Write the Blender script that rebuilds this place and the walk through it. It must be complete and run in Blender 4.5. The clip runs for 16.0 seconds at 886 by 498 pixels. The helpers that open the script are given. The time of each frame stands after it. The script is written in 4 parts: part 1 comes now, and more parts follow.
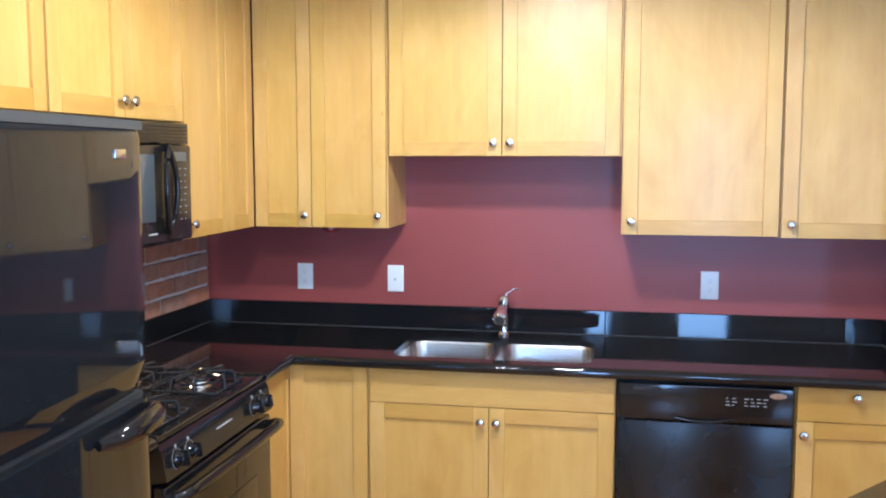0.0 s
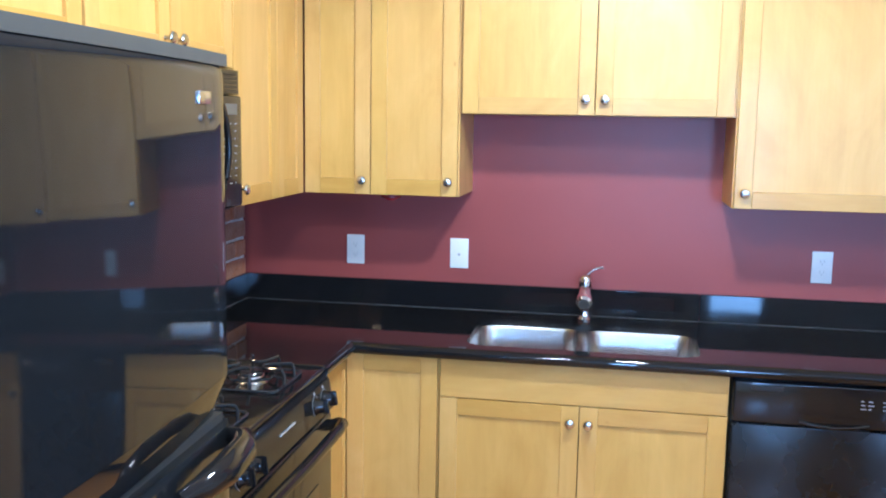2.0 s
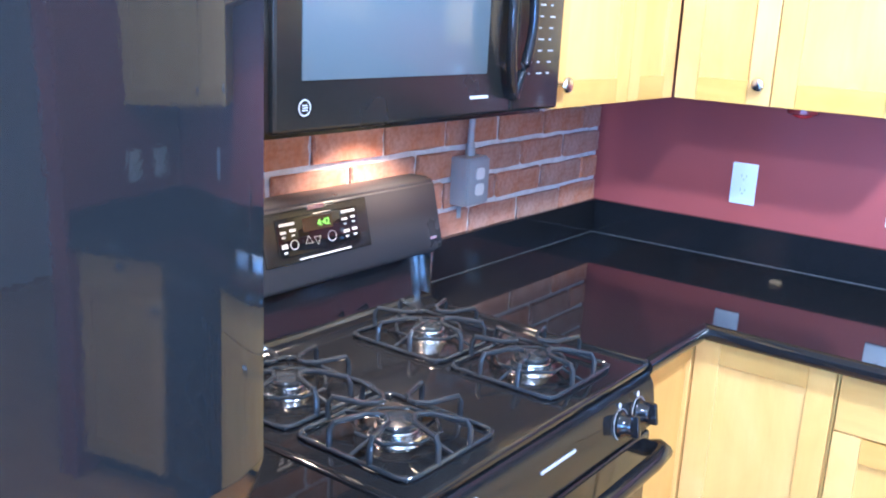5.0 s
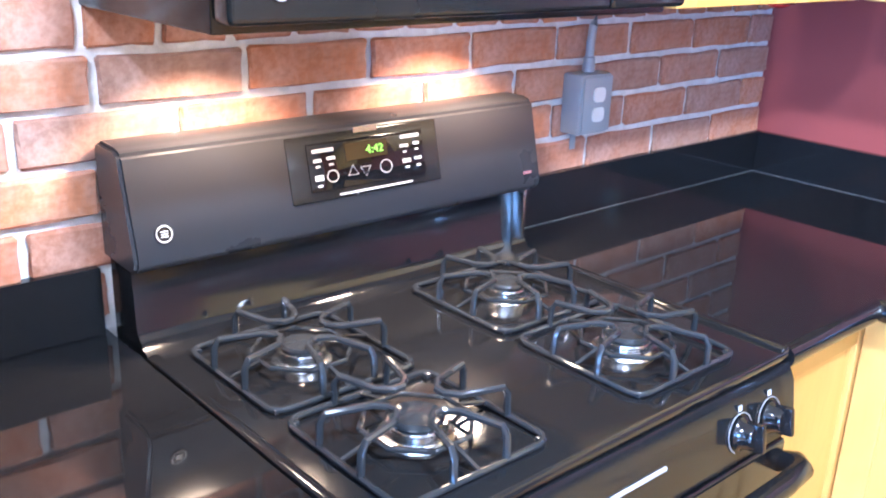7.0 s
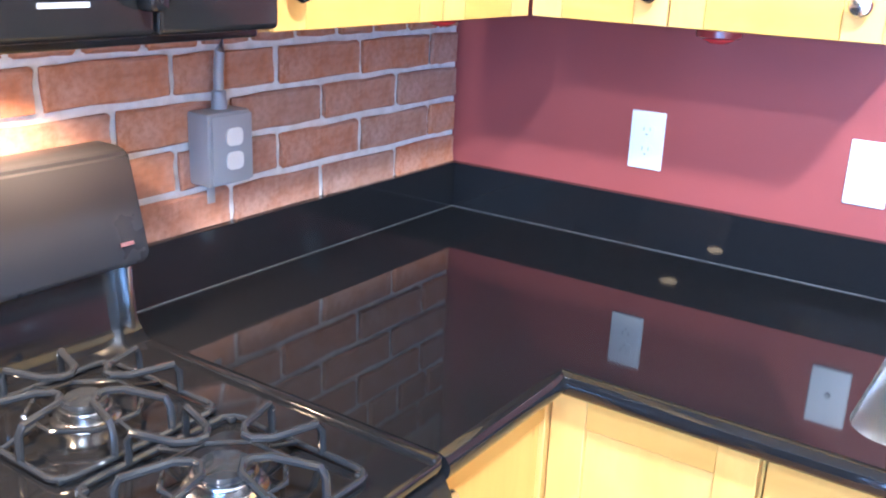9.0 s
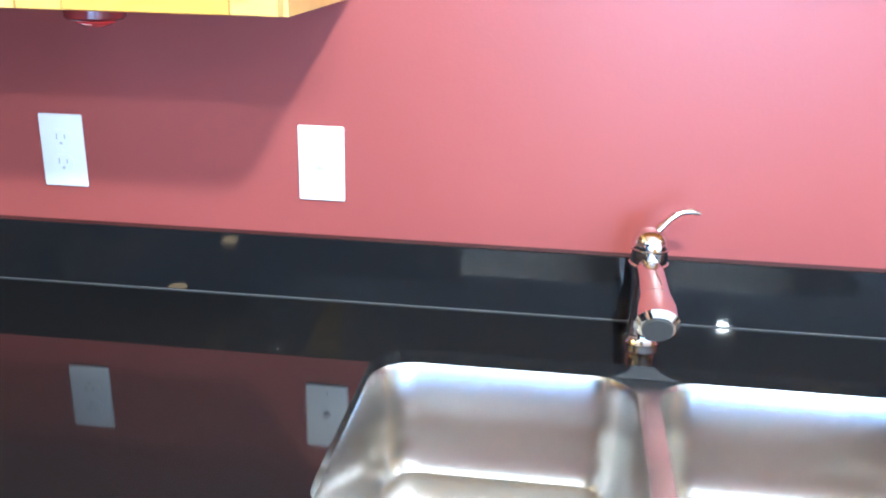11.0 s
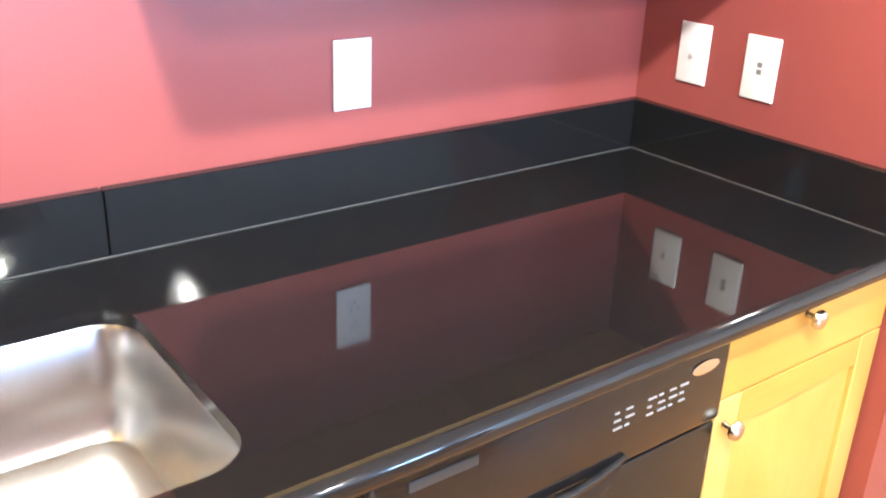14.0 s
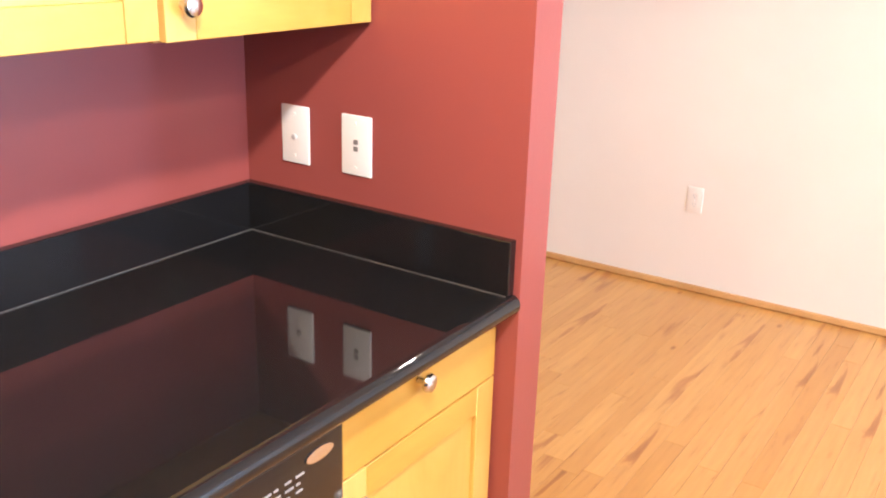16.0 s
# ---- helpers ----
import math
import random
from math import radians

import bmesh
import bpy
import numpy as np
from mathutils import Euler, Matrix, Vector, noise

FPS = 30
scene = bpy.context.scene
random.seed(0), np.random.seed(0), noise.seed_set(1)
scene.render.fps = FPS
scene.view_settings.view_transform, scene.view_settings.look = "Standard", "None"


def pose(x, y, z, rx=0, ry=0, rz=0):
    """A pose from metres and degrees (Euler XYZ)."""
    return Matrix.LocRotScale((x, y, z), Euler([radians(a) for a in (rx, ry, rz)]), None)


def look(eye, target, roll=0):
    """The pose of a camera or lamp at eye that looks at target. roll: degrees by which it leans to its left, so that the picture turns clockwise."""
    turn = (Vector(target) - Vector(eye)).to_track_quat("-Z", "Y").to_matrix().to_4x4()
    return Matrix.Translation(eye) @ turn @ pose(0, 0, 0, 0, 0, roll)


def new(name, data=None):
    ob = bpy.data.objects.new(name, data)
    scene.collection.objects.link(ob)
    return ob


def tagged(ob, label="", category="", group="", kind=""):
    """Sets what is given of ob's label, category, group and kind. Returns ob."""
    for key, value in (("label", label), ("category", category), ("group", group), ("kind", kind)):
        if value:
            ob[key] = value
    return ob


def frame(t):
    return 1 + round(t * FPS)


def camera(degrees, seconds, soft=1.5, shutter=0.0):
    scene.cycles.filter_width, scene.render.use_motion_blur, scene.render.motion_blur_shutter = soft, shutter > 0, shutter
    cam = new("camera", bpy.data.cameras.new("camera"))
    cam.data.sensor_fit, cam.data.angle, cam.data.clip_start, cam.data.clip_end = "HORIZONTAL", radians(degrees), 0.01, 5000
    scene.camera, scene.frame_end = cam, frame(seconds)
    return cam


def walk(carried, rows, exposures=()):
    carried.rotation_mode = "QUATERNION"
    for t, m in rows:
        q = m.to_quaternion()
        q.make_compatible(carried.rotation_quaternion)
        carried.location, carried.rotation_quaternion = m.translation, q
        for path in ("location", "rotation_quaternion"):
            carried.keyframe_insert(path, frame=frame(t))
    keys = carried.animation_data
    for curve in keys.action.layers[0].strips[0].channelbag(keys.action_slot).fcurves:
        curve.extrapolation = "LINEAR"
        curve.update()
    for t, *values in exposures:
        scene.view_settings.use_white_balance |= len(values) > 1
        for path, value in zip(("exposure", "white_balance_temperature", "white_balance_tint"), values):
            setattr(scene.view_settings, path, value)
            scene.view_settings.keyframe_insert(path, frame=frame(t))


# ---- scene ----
cam = camera(51.0, 16.0, soft=2.0)
PATH = [
    (0, (1.856, -3.916, 1.659), (1.476, -1.963, 1.461), -0.0),
    (0.5, (1.773, -3.826, 1.616), (1.41, -1.868, 1.43), 0.2),
    (1, (1.679, -3.716, 1.609), (1.325, -1.758, 1.409), 0.2),
    (1.5, (1.56, -3.606, 1.603), (1.227, -1.647, 1.377), 0.5),
    (2, (1.478, -3.503, 1.638), (1.112, -1.557, 1.363), 0.9),
    (2.5, (1.45, -3.353, 1.63), (0.946, -1.439, 1.345), 1.6),
    (3, (1.45, -3.193, 1.614), (0.774, -1.334, 1.315), 1.9),
    (3.5, (1.432, -3.017, 1.602), (0.612, -1.225, 1.263), 2.5),
    (4, (1.365, -2.841, 1.579), (0.444, -1.109, 1.189), 3.2),
    (4.5, (1.349, -2.699, 1.57), (0.307, -1.052, 1.123), 3.3),
    (5, (1.335, -2.566, 1.556), (0.181, -1.009, 1.06), 2.9),
    (7.5, (1.222, -2.055, 1.476), (-0.195, -0.815, 0.803), 2.2),
    (8, (1.215, -1.942, 1.474), (-0.173, -0.661, 0.817), 1.9),
    (8.5, (1.172, -1.837, 1.475), (-0.07, -0.401, 0.848), 2.2),
    (11, (1.24, -1.339, 1.469), (1.004, 0.537, 0.817), 1.2),
    (11.5, (1.228, -1.278, 1.46), (1.342, 0.592, 0.759), 1.5),
    (12, (1.291, -1.274, 1.469), (1.618, 0.553, 0.722), 1.2),
    (12.5, (1.317, -1.257, 1.471), (1.907, 0.485, 0.684), 1.6),
    (13, (1.344, -1.271, 1.49), (2.147, 0.364, 0.666), 2.2),
    (13.5, (1.386, -1.281, 1.479), (2.354, 0.27, 0.667), 2.4),
    (14, (1.434, -1.29, 1.472), (2.541, 0.177, 0.684), 2.1),
    (14.5, (1.472, -1.313, 1.478), (2.701, 0.071, 0.722), 2.2),
    (15, (1.497, -1.318, 1.497), (2.858, -0.047, 0.766), 2.3),
    (15.5, (1.509, -1.33, 1.511), (2.997, -0.187, 0.817), 2.2),
    (16, (1.551, -1.369, 1.523), (3.131, -0.333, 0.868), 1.7),
]
walk(cam, [(t, look(e, g, r)) for t, e, g, r in PATH],
     exposures=[(0.0, 0.05, 5100, 12), (2.0, 0.16, 4700, 9), (3.5, 0.70, 4350, 10), (5.0, 1.32, 4150, 13), (7.5, 1.68, 4450, 15), (8.5, 1.68, 4600, 15), (11.0, 1.42, 5000, 4), (13.0, 1.25, 5150, 5), (14.5, 1.84, 6050, 16), (16.0, 1.26, 6500, 23)])

# ---- world and large lights ----
world = bpy.data.worlds.new("sky_world")
scene.world = world
world.use_nodes = True
wn = world.node_tree
sky = wn.nodes.new("ShaderNodeTexSky")
sky.sky_type, sky.sun_disc = "NISHITA", False
sky.sun_elevation, sky.sun_rotation = radians(40), radians(150)
wn.links.new(sky.outputs["Color"], wn.nodes["Background"].inputs["Color"])
wn.nodes["Background"].inputs["Strength"].default_value = 0.12

XR = 2.895            # face of the end wall
CEIL = 2.55
XFAR = 5.45          # far wall of the next room
YS = -6.6            # south wall
CT = 0.914           # worktop height
WARM = (1.0, 0.93, 0.76)


def lamp(name, kind, m, power, color, **kw):
    d = bpy.data.lights.new(name, kind)
    d.energy, d.color = power, color
    if kind == "AREA":
        d.shape = "RECTANGLE"
        d.size, d.size_y = kw["size"]
    elif kind == "SPOT":
        d.spot_size, d.spot_blend, d.shadow_soft_size = radians(kw["cone"]), 0.35, kw["soft"]
    else:
        d.shadow_soft_size = kw["soft"]
    ob = new(name, d)
    ob.matrix_world = m
    return ob


# plan place, power and bulb size of each ceiling light
# second and last are added fill, for the end wall and the next room
CANS = [(1.58, -1.55, 205, 0.09), (1.15, -2.65, 95, 0.07), (3.0, -3.04, 30, 0.028), (2.25, -3.87, 40, 0.028), (4.4, -1.2, 42, 0.05)]
for cx, cy, watts, bulb in CANS:
    lamp("downlight_or_fill_lamp", "SPOT", look((cx, cy, CEIL - 0.012), (cx, cy, 0)), watts, WARM, cone=172, soft=bulb)
WINDOWS = [(1.44, 1.76), (2.42, 3.02), (4.7, 5.3)]   # windows in the south wall
for wx0, wx1 in WINDOWS:
    lamp("window_daylight", "AREA", look(((wx0 + wx1) / 2, YS + 0.16, 1.50), ((wx0 + wx1) / 2, 0, 1.50)), 125 * (wx1 - wx0) if wx0 < 4 else 60, (0.42, 0.66, 1.0), size=(wx1 - wx0 - 0.1, 1.25))
HOOD = [(0.155, -1.56), (0.155, -1.12)]     # two bulbs under the microwave
for hx_, hy_ in HOOD:
    lamp("hood_lamp", "SPOT", look((hx_, hy_, 1.353), (hx_ - 0.04, hy_, 0)), 11.0, (1.0, 0.58, 0.25), cone=120, soft=0.04)

# ---- materials ----


def mat(name, color, rough=0.5, metal=0.0, coat=0.0):
    m = bpy.data.materials.new(name)
    m.use_nodes = True
    b = m.node_tree.nodes["Principled BSDF"]
    b.inputs["Base Color"].default_value = (*color, 1)
    b.inputs["Roughness"].default_value = rough
    b.inputs["Metallic"].default_value = metal
    b.inputs["Coat Weight"].default_value = coat
    b.inputs["Coat Roughness"].default_value = 0.08
    return m


def tex(m, kind, scale, stretch=(1, 1, 1), coords="Object", **inputs):
    t = m.node_tree
    c, mp, n = t.nodes.new("ShaderNodeTexCoord"), t.nodes.new("ShaderNodeMapping"), t.nodes.new(kind)
    mp.inputs["Scale"].default_value = stretch
    t.links.new(c.outputs[coords], mp.inputs["Vector"])
    n.inputs["Scale"].default_value = scale
    for k, v in inputs.items():
        n.inputs[k].default_value = v
    t.links.new(mp.outputs[0], n.inputs["Vector"])
    return n, mp


def ramp(m, fac, stops):
    r = m.node_tree.nodes.new("ShaderNodeValToRGB")
    while len(r.color_ramp.elements) < len(stops):
        r.color_ramp.elements.new(0.5)
    for e, (p, c) in zip(r.color_ramp.elements, stops):
        e.position, e.color = p, (*c, 1) if len(c) == 3 else c
    m.node_tree.links.new(fac, r.inputs["Fac"])
    return r.outputs["Color"]


def mix(m, a, b, fac, how="MIX"):
    n = m.node_tree.nodes.new("ShaderNodeMix")
    n.data_type, n.blend_type = "RGBA", how
    for v, slot in ((fac, 0), (a, 6), (b, 7)):
        if hasattr(v, "is_linked"):
            m.node_tree.links.new(v, n.inputs[slot])
        else:
            n.inputs[slot].default_value = v if slot == 0 else (*v, 1)
    return n.outputs[2]


def setc(m, socket, name="Base Color"):
    m.node_tree.links.new(socket, m.node_tree.nodes["Principled BSDF"].inputs[name])


def bump(m, fac, strength, distance=0.002):
    n = m.node_tree.nodes.new("ShaderNodeBump")
    n.inputs["Strength"].default_value, n.inputs["Distance"].default_value = strength, distance
    m.node_tree.links.new(fac, n.inputs["Height"])
    setc(m, n.outputs[0], "Normal")


def rnd(m):
    return m.node_tree.nodes.new("ShaderNodeObjectInfo").outputs["Random"]


def wood(name, c0, c1, c2, along, rough=0.36):
    """Clear-coated maple: faint grain along one axis, cloudy figure, small flecks, and boards that differ in tone."""
    m = mat(name, c1, rough, 0, 0.04)
    t = m.node_tree
    sh = t.nodes.new("ShaderNodeVectorMath")
    sh.operation = "SCALE"
    sh.inputs[0].default_value = (17, 13, 19)
    t.links.new(rnd(m), sh.inputs["Scale"])

    def layer(kind, scale, across, lengthways, **kw):
        st = [across] * 3
        st[along] = lengthways
        n, mp = tex(m, kind, scale, st, **kw)
        t.links.new(sh.outputs[0], mp.inputs["Location"])
        return n
    grain = layer("ShaderNodeTexNoise", 7, 5.0, 0.35, Detail=5.0, Roughness=0.65, Distortion=0.3)
    cloud = layer("ShaderNodeTexNoise", 2.4, 2.2, 1.0, Detail=4.0, Roughness=0.55, Distortion=1.4)
    fleck = layer("ShaderNodeTexVoronoi", 5.5, 1.5, 0.8)
    col = ramp(m, cloud.outputs["Fac"], [(0.32, c0), (0.52, c1), (0.70, c2)])
    col = mix(m, col, ramp(m, grain.outputs["Fac"], [(0.30, (0.95, 0.93, 0.90)), (0.55, (1.0, 1.0, 1.0)), (0.75, (1.04, 1.04, 1.06))]), 1.0, "MULTIPLY")
    col = mix(m, col, ramp(m, fleck.outputs["Distance"], [(0.015, (0.74, 0.62, 0.50)), (0.05, (1, 1, 1))]), 0.75, "MULTIPLY")
    tone = ramp(m, rnd(m), [(0.0, (0.94, 0.90, 0.80)), (0.25, (1.02, 1.02, 1.0)), (0.5, (1.0, 0.97, 1.10)), (0.75, (0.97, 0.93, 0.86)), (1.0, (1.05, 1.06, 1.32))])
    setc(m, mix(m, col, tone, 1.0, "MULTIPLY"))
    bump(m, grain.outputs["Fac"], 0.05, 0.001)
    return m


M_MAPLE = wood("maple_vertical", (0.585, 0.352, 0.076), (0.64, 0.400, 0.098), (0.68, 0.440, 0.122), 2)
M_MAPLE_H = wood("maple_horizontal", (0.51, 0.295, 0.052), (0.56, 0.335, 0.066), (0.60, 0.370, 0.082), 0)
# dark colour for the shade in the gaps between doors
M_GAP_SHADE = mat("cabinet_gap_shade", (0.16, 0.08, 0.025), 0.6)


def granite():
    m = mat("black_granite", (0.006, 0.006, 0.007), 0.035)
    n, _ = tex(m, "ShaderNodeTexNoise", 260, Detail=4.0)
    v, _ = tex(m, "ShaderNodeTexVoronoi", 150)
    g = ramp(m, n.outputs["Fac"], [(0.45, (0.009, 0.009, 0.010)), (0.62, (0.012, 0.012, 0.013)), (0.85, (0.018, 0.018, 0.019))])
    s = ramp(m, v.outputs["Distance"], [(0.0, (0.004, 0.004, 0.004)), (0.05, (0, 0, 0))])
    setc(m, mix(m, g, s, 1.0, "ADD"))
    sm, _ = tex(m, "ShaderNodeTexNoise", 5, Detail=5.0)
    setc(m, ramp(m, sm.outputs["Fac"], [(0.35, (0.02,) * 3), (0.8, (0.09,) * 3)]), "Roughness")
    return m


def red_paint():
    m = mat("red_wall_paint", (0.32, 0.05, 0.045), 0.36)
    m.node_tree.nodes["Principled BSDF"].inputs["Specular IOR Level"].default_value = 0.38
    n, _ = tex(m, "ShaderNodeTexNoise", 1.6, Detail=4.0)
    setc(m, ramp(m, n.outputs["Fac"], [(0.3, (0.268, 0.062, 0.054)), (0.7, (0.300, 0.072, 0.062))]))
    o, _ = tex(m, "ShaderNodeTexNoise", 160, Detail=3.0)
    bump(m, o.outputs["Fac"], 0.13, 0.0015)
    return m


def plaster(name, c, rough=0.6):
    m = mat(name, c, rough)
    n, _ = tex(m, "ShaderNodeTexNoise", 1.2, Detail=5.0)
    setc(m, ramp(m, n.outputs["Fac"], [(0.3, tuple(x * 0.95 for x in c)), (0.7, tuple(min(1, x * 1.03) for x in c))]))
    o, _ = tex(m, "ShaderNodeTexNoise", 140, Detail=2.0)
    bump(m, o.outputs["Fac"], 0.12, 0.0012)
    return m


def brick_mat():
    m = mat("old_red_brick", (0.33, 0.11, 0.06), 0.85)
    base = ramp(m, rnd(m), [(0.0, (0.47, 0.165, 0.060)), (0.3, (0.38, 0.17, 0.10)), (0.55, (0.50, 0.185, 0.065)), (0.8, (0.31, 0.17, 0.12)), (1.0, (0.48, 0.20, 0.095))])
    n, _ = tex(m, "ShaderNodeTexNoise", 22, Detail=6.0, Roughness=0.7)
    col = mix(m, base, (0.60, 0.46, 0.40), ramp(m, n.outputs["Fac"], [(0.40, (0.06, 0.06, 0.06)), (0.75, (0.50, 0.50, 0.50))]))
    f, _ = tex(m, "ShaderNodeTexNoise", 90, Detail=5.0)
    setc(m, mix(m, col, ramp(m, f.outputs["Fac"], [(0.3, (0.86, 0.86, 0.86)), (0.6, (1.05, 1.05, 1.05))]), 1.0, "MULTIPLY"))
    bump(m, f.outputs["Fac"], 0.35, 0.003)
    return m


def mortar_mat():
    m = mat("pale_mortar", (0.55, 0.52, 0.47), 0.9)
    n, _ = tex(m, "ShaderNodeTexNoise", 40, Detail=6.0)
    setc(m, ramp(m, n.outputs["Fac"], [(0.3, (0.68, 0.65, 0.61)), (0.6, (0.84, 0.82, 0.79))]))
    bump(m, n.outputs["Fac"], 0.8, 0.006)
    return m


def oak_floor():
    m = mat("oak_floor", (0.5, 0.27, 0.1), 0.3, 0, 0.3)
    base = ramp(m, rnd(m), [(0.0, (0.53, 0.265, 0.070)), (0.4, (0.58, 0.305, 0.088)), (0.7, (0.49, 0.235, 0.058)), (0.9, (0.55, 0.28, 0.078)), (1.0, (0.42, 0.185, 0.046))])
    n, mp = tex(m, "ShaderNodeTexNoise", 3.2, (1.3, 15, 15), Detail=6.0, Roughness=0.6)
    sh = m.node_tree.nodes.new("ShaderNodeVectorMath")
    sh.operation = "SCALE"
    sh.inputs[0].default_value = (9, 4, 0)
    m.node_tree.links.new(rnd(m), sh.inputs["Scale"])
    m.node_tree.links.new(sh.outputs[0], mp.inputs["Location"])
    streak = ramp(m, n.outputs["Fac"], [(0.26, (0.72, 0.60, 0.50)), (0.40, (0.95, 0.92, 0.89)), (0.7, (1.05, 1.05, 1.05))])
    heart, mp2 = tex(m, "ShaderNodeTexNoise", 1.7, (1.2, 7, 7), Detail=4.0, Distortion=0.9)
    m.node_tree.links.new(sh.outputs[0], mp2.inputs["Location"])
    patch = ramp(m, heart.outputs["Fac"], [(0.63, (1, 1, 1)), (0.68, (0.74, 0.60, 0.52)), (0.76, (0.56, 0.42, 0.34))])
    knots, mp3 = tex(m, "ShaderNodeTexVoronoi", 4.5, (0.7, 1.6, 1.6))
    m.node_tree.links.new(sh.outputs[0], mp3.inputs["Location"])
    dots = ramp(m, knots.outputs["Distance"], [(0.04, (0.60, 0.46, 0.36)), (0.09, (1, 1, 1))])
    setc(m, mix(m, mix(m, mix(m, base, streak, 1.0, "MULTIPLY"), patch, 1.0, "MULTIPLY"), dots, 1.0, "MULTIPLY"))
    bump(m, n.outputs["Fac"], 0.1, 0.001)
    return m


def steel():
    m = mat("brushed_steel", (0.55, 0.55, 0.545), 0.25, 1.0)
    n, _ = tex(m, "ShaderNodeTexNoise", 300, (0.15, 3, 3), Detail=2.0)
    bump(m, n.outputs["Fac"], 0.02, 0.0003)
    return m


def appliance(name, c, r0, r1, bumpy=0.0):
    m = mat(name, c, r0)
    n, _ = tex(m, "ShaderNodeTexNoise", 7, Detail=5.0)
    setc(m, ramp(m, n.outputs["Fac"], [(0.35, (r0,) * 3), (0.75, (r1,) * 3)]), "Roughness")
    if bumpy:
        o, _ = tex(m, "ShaderNodeTexNoise", 320, Detail=2.0)
        bump(m, o.outputs["Fac"], bumpy, 0.0006)
    return m


M_GRAN = granite()
M_RED = red_paint()
M_CREAM = plaster("cream_wall", (0.76, 0.69, 0.60))
M_CEIL = plaster("ceiling_white", (0.80, 0.78, 0.74), 0.8)
M_BRICK, M_MORTAR, M_OAK = brick_mat(), mortar_mat(), oak_floor()
M_GAP = mat("floor_joint", (0.20, 0.10, 0.035), 0.7)
M_STEEL = steel()
M_CHROME = mat("chrome", (0.80, 0.80, 0.80), 0.06, 1.0)
M_NICKEL = mat("satin_nickel", (0.62, 0.60, 0.57), 0.22, 1.0)
M_BLACK = appliance("black_enamel", (0.010, 0.010, 0.011), 0.07, 0.20)
M_DWASH = appliance("black_dishwasher_skin", (0.006, 0.006, 0.006), 0.24, 0.32)
M_FRIDGE = appliance("black_fridge_skin", (0.011, 0.0125, 0.015), 0.02, 0.06, 0.02)
M_CAP = appliance("matte_grey_cap", (0.055, 0.058, 0.058), 0.45, 0.6, 0.1)
M_PLAST = appliance("black_plastic", (0.012, 0.012, 0.012), 0.16, 0.30)
M_GUARD = appliance("black_satin_metal", (0.032, 0.032, 0.036), 0.27, 0.32)
M_GLASSB = mat("dark_glass", (0.006, 0.006, 0.007), 0.03)
M_IRON = appliance("grate_enamel", (0.024, 0.026, 0.030), 0.08, 0.16)
M_ALU = mat("burner_aluminium", (0.82, 0.83, 0.84), 0.22, 1.0)
M_WHITE = mat("white_plastic", (0.80, 0.80, 0.78), 0.30)
M_SLOT = mat("slot_dark", (0.03, 0.03, 0.03), 0.6)
M_JACK = mat("jack_grey", (0.20, 0.19, 0.18), 0.6)
M_PIN = mat("socket_slot_grey", (0.46, 0.45, 0.44), 0.6)
M_GALV = appliance("galvanised_box", (0.34, 0.36, 0.39), 0.28, 0.42)
M_DIM = mat("faint_legend", (0.28, 0.28, 0.28), 0.5)
M_PRINT = mat("printed_legend", (0.46, 0.46, 0.47), 0.5)
M_SILVER = mat("silver_badge", (0.75, 0.75, 0.75), 0.25, 1.0)
M_CAULK = mat("caulk_line", (0.13, 0.125, 0.12), 0.6)
M_TRIM = wood("oak_trim", (0.50, 0.27, 0.09), (0.60, 0.34, 0.12), (0.66, 0.40, 0.15), 1)


def glow(name, color, strength):
    m = bpy.data.materials.new(name)
    m.use_nodes = True
    b = m.node_tree.nodes["Principled BSDF"]
    b.inputs["Base Color"].default_value = (0.02, 0.02, 0.02, 1)
    b.inputs["Emission Color"].default_value = (*color, 1)
    b.inputs["Emission Strength"].default_value = strength
    return m


M_LCD = glow("clock_digits", (0.50, 1.0, 0.04), 0.9)
M_BULB = glow("downlight_bulb", (1.0, 0.85, 0.6), 60)
M_SKYP = glow("daylight_beyond", (0.45, 0.68, 1.0), 1.7)
# emission stands in for the bulb's light on its reflector
M_REFL_GLOW = glow("downlight_reflector_glow", (1.0, 0.88, 0.68), 5)
# base colour holds the pale mesh screen and the bright room's reflection
M_MWGLASS = appliance("mesh_glass_room_sheen", (0.085, 0.105, 0.125), 0.06, 0.10)
M_HOODL = glow("hood_bulb", (1.0, 0.65, 0.3), 12)

# ---- mesh helpers ----


def box(bm, x0, y0, z0, x1, y1, z1, bevel=0.0, seg=2):
    t = bmesh.new()
    bmesh.ops.create_cube(t, size=1)
    bmesh.ops.scale(t, vec=(x1 - x0, y1 - y0, z1 - z0), verts=t.verts)
    bmesh.ops.translate(t, vec=((x0 + x1) / 2, (y0 + y1) / 2, (z0 + z1) / 2), verts=t.verts)
    if bevel:
        bmesh.ops.bevel(t, geom=list(t.edges), offset=bevel, segments=seg, affect="EDGES", profile=0.5)
    merge(bm, t)
    return bm


def merge(bm, t, m=None):
    if m is not None:
        bmesh.ops.transform(t, matrix=m, verts=t.verts)
    me = bpy.data.meshes.new("tmp")
    t.to_mesh(me)
    t.free()
    bm.from_mesh(me)
    bpy.data.meshes.remove(me)


def bx(*a, **k):
    return box(bmesh.new(), *a, **k)


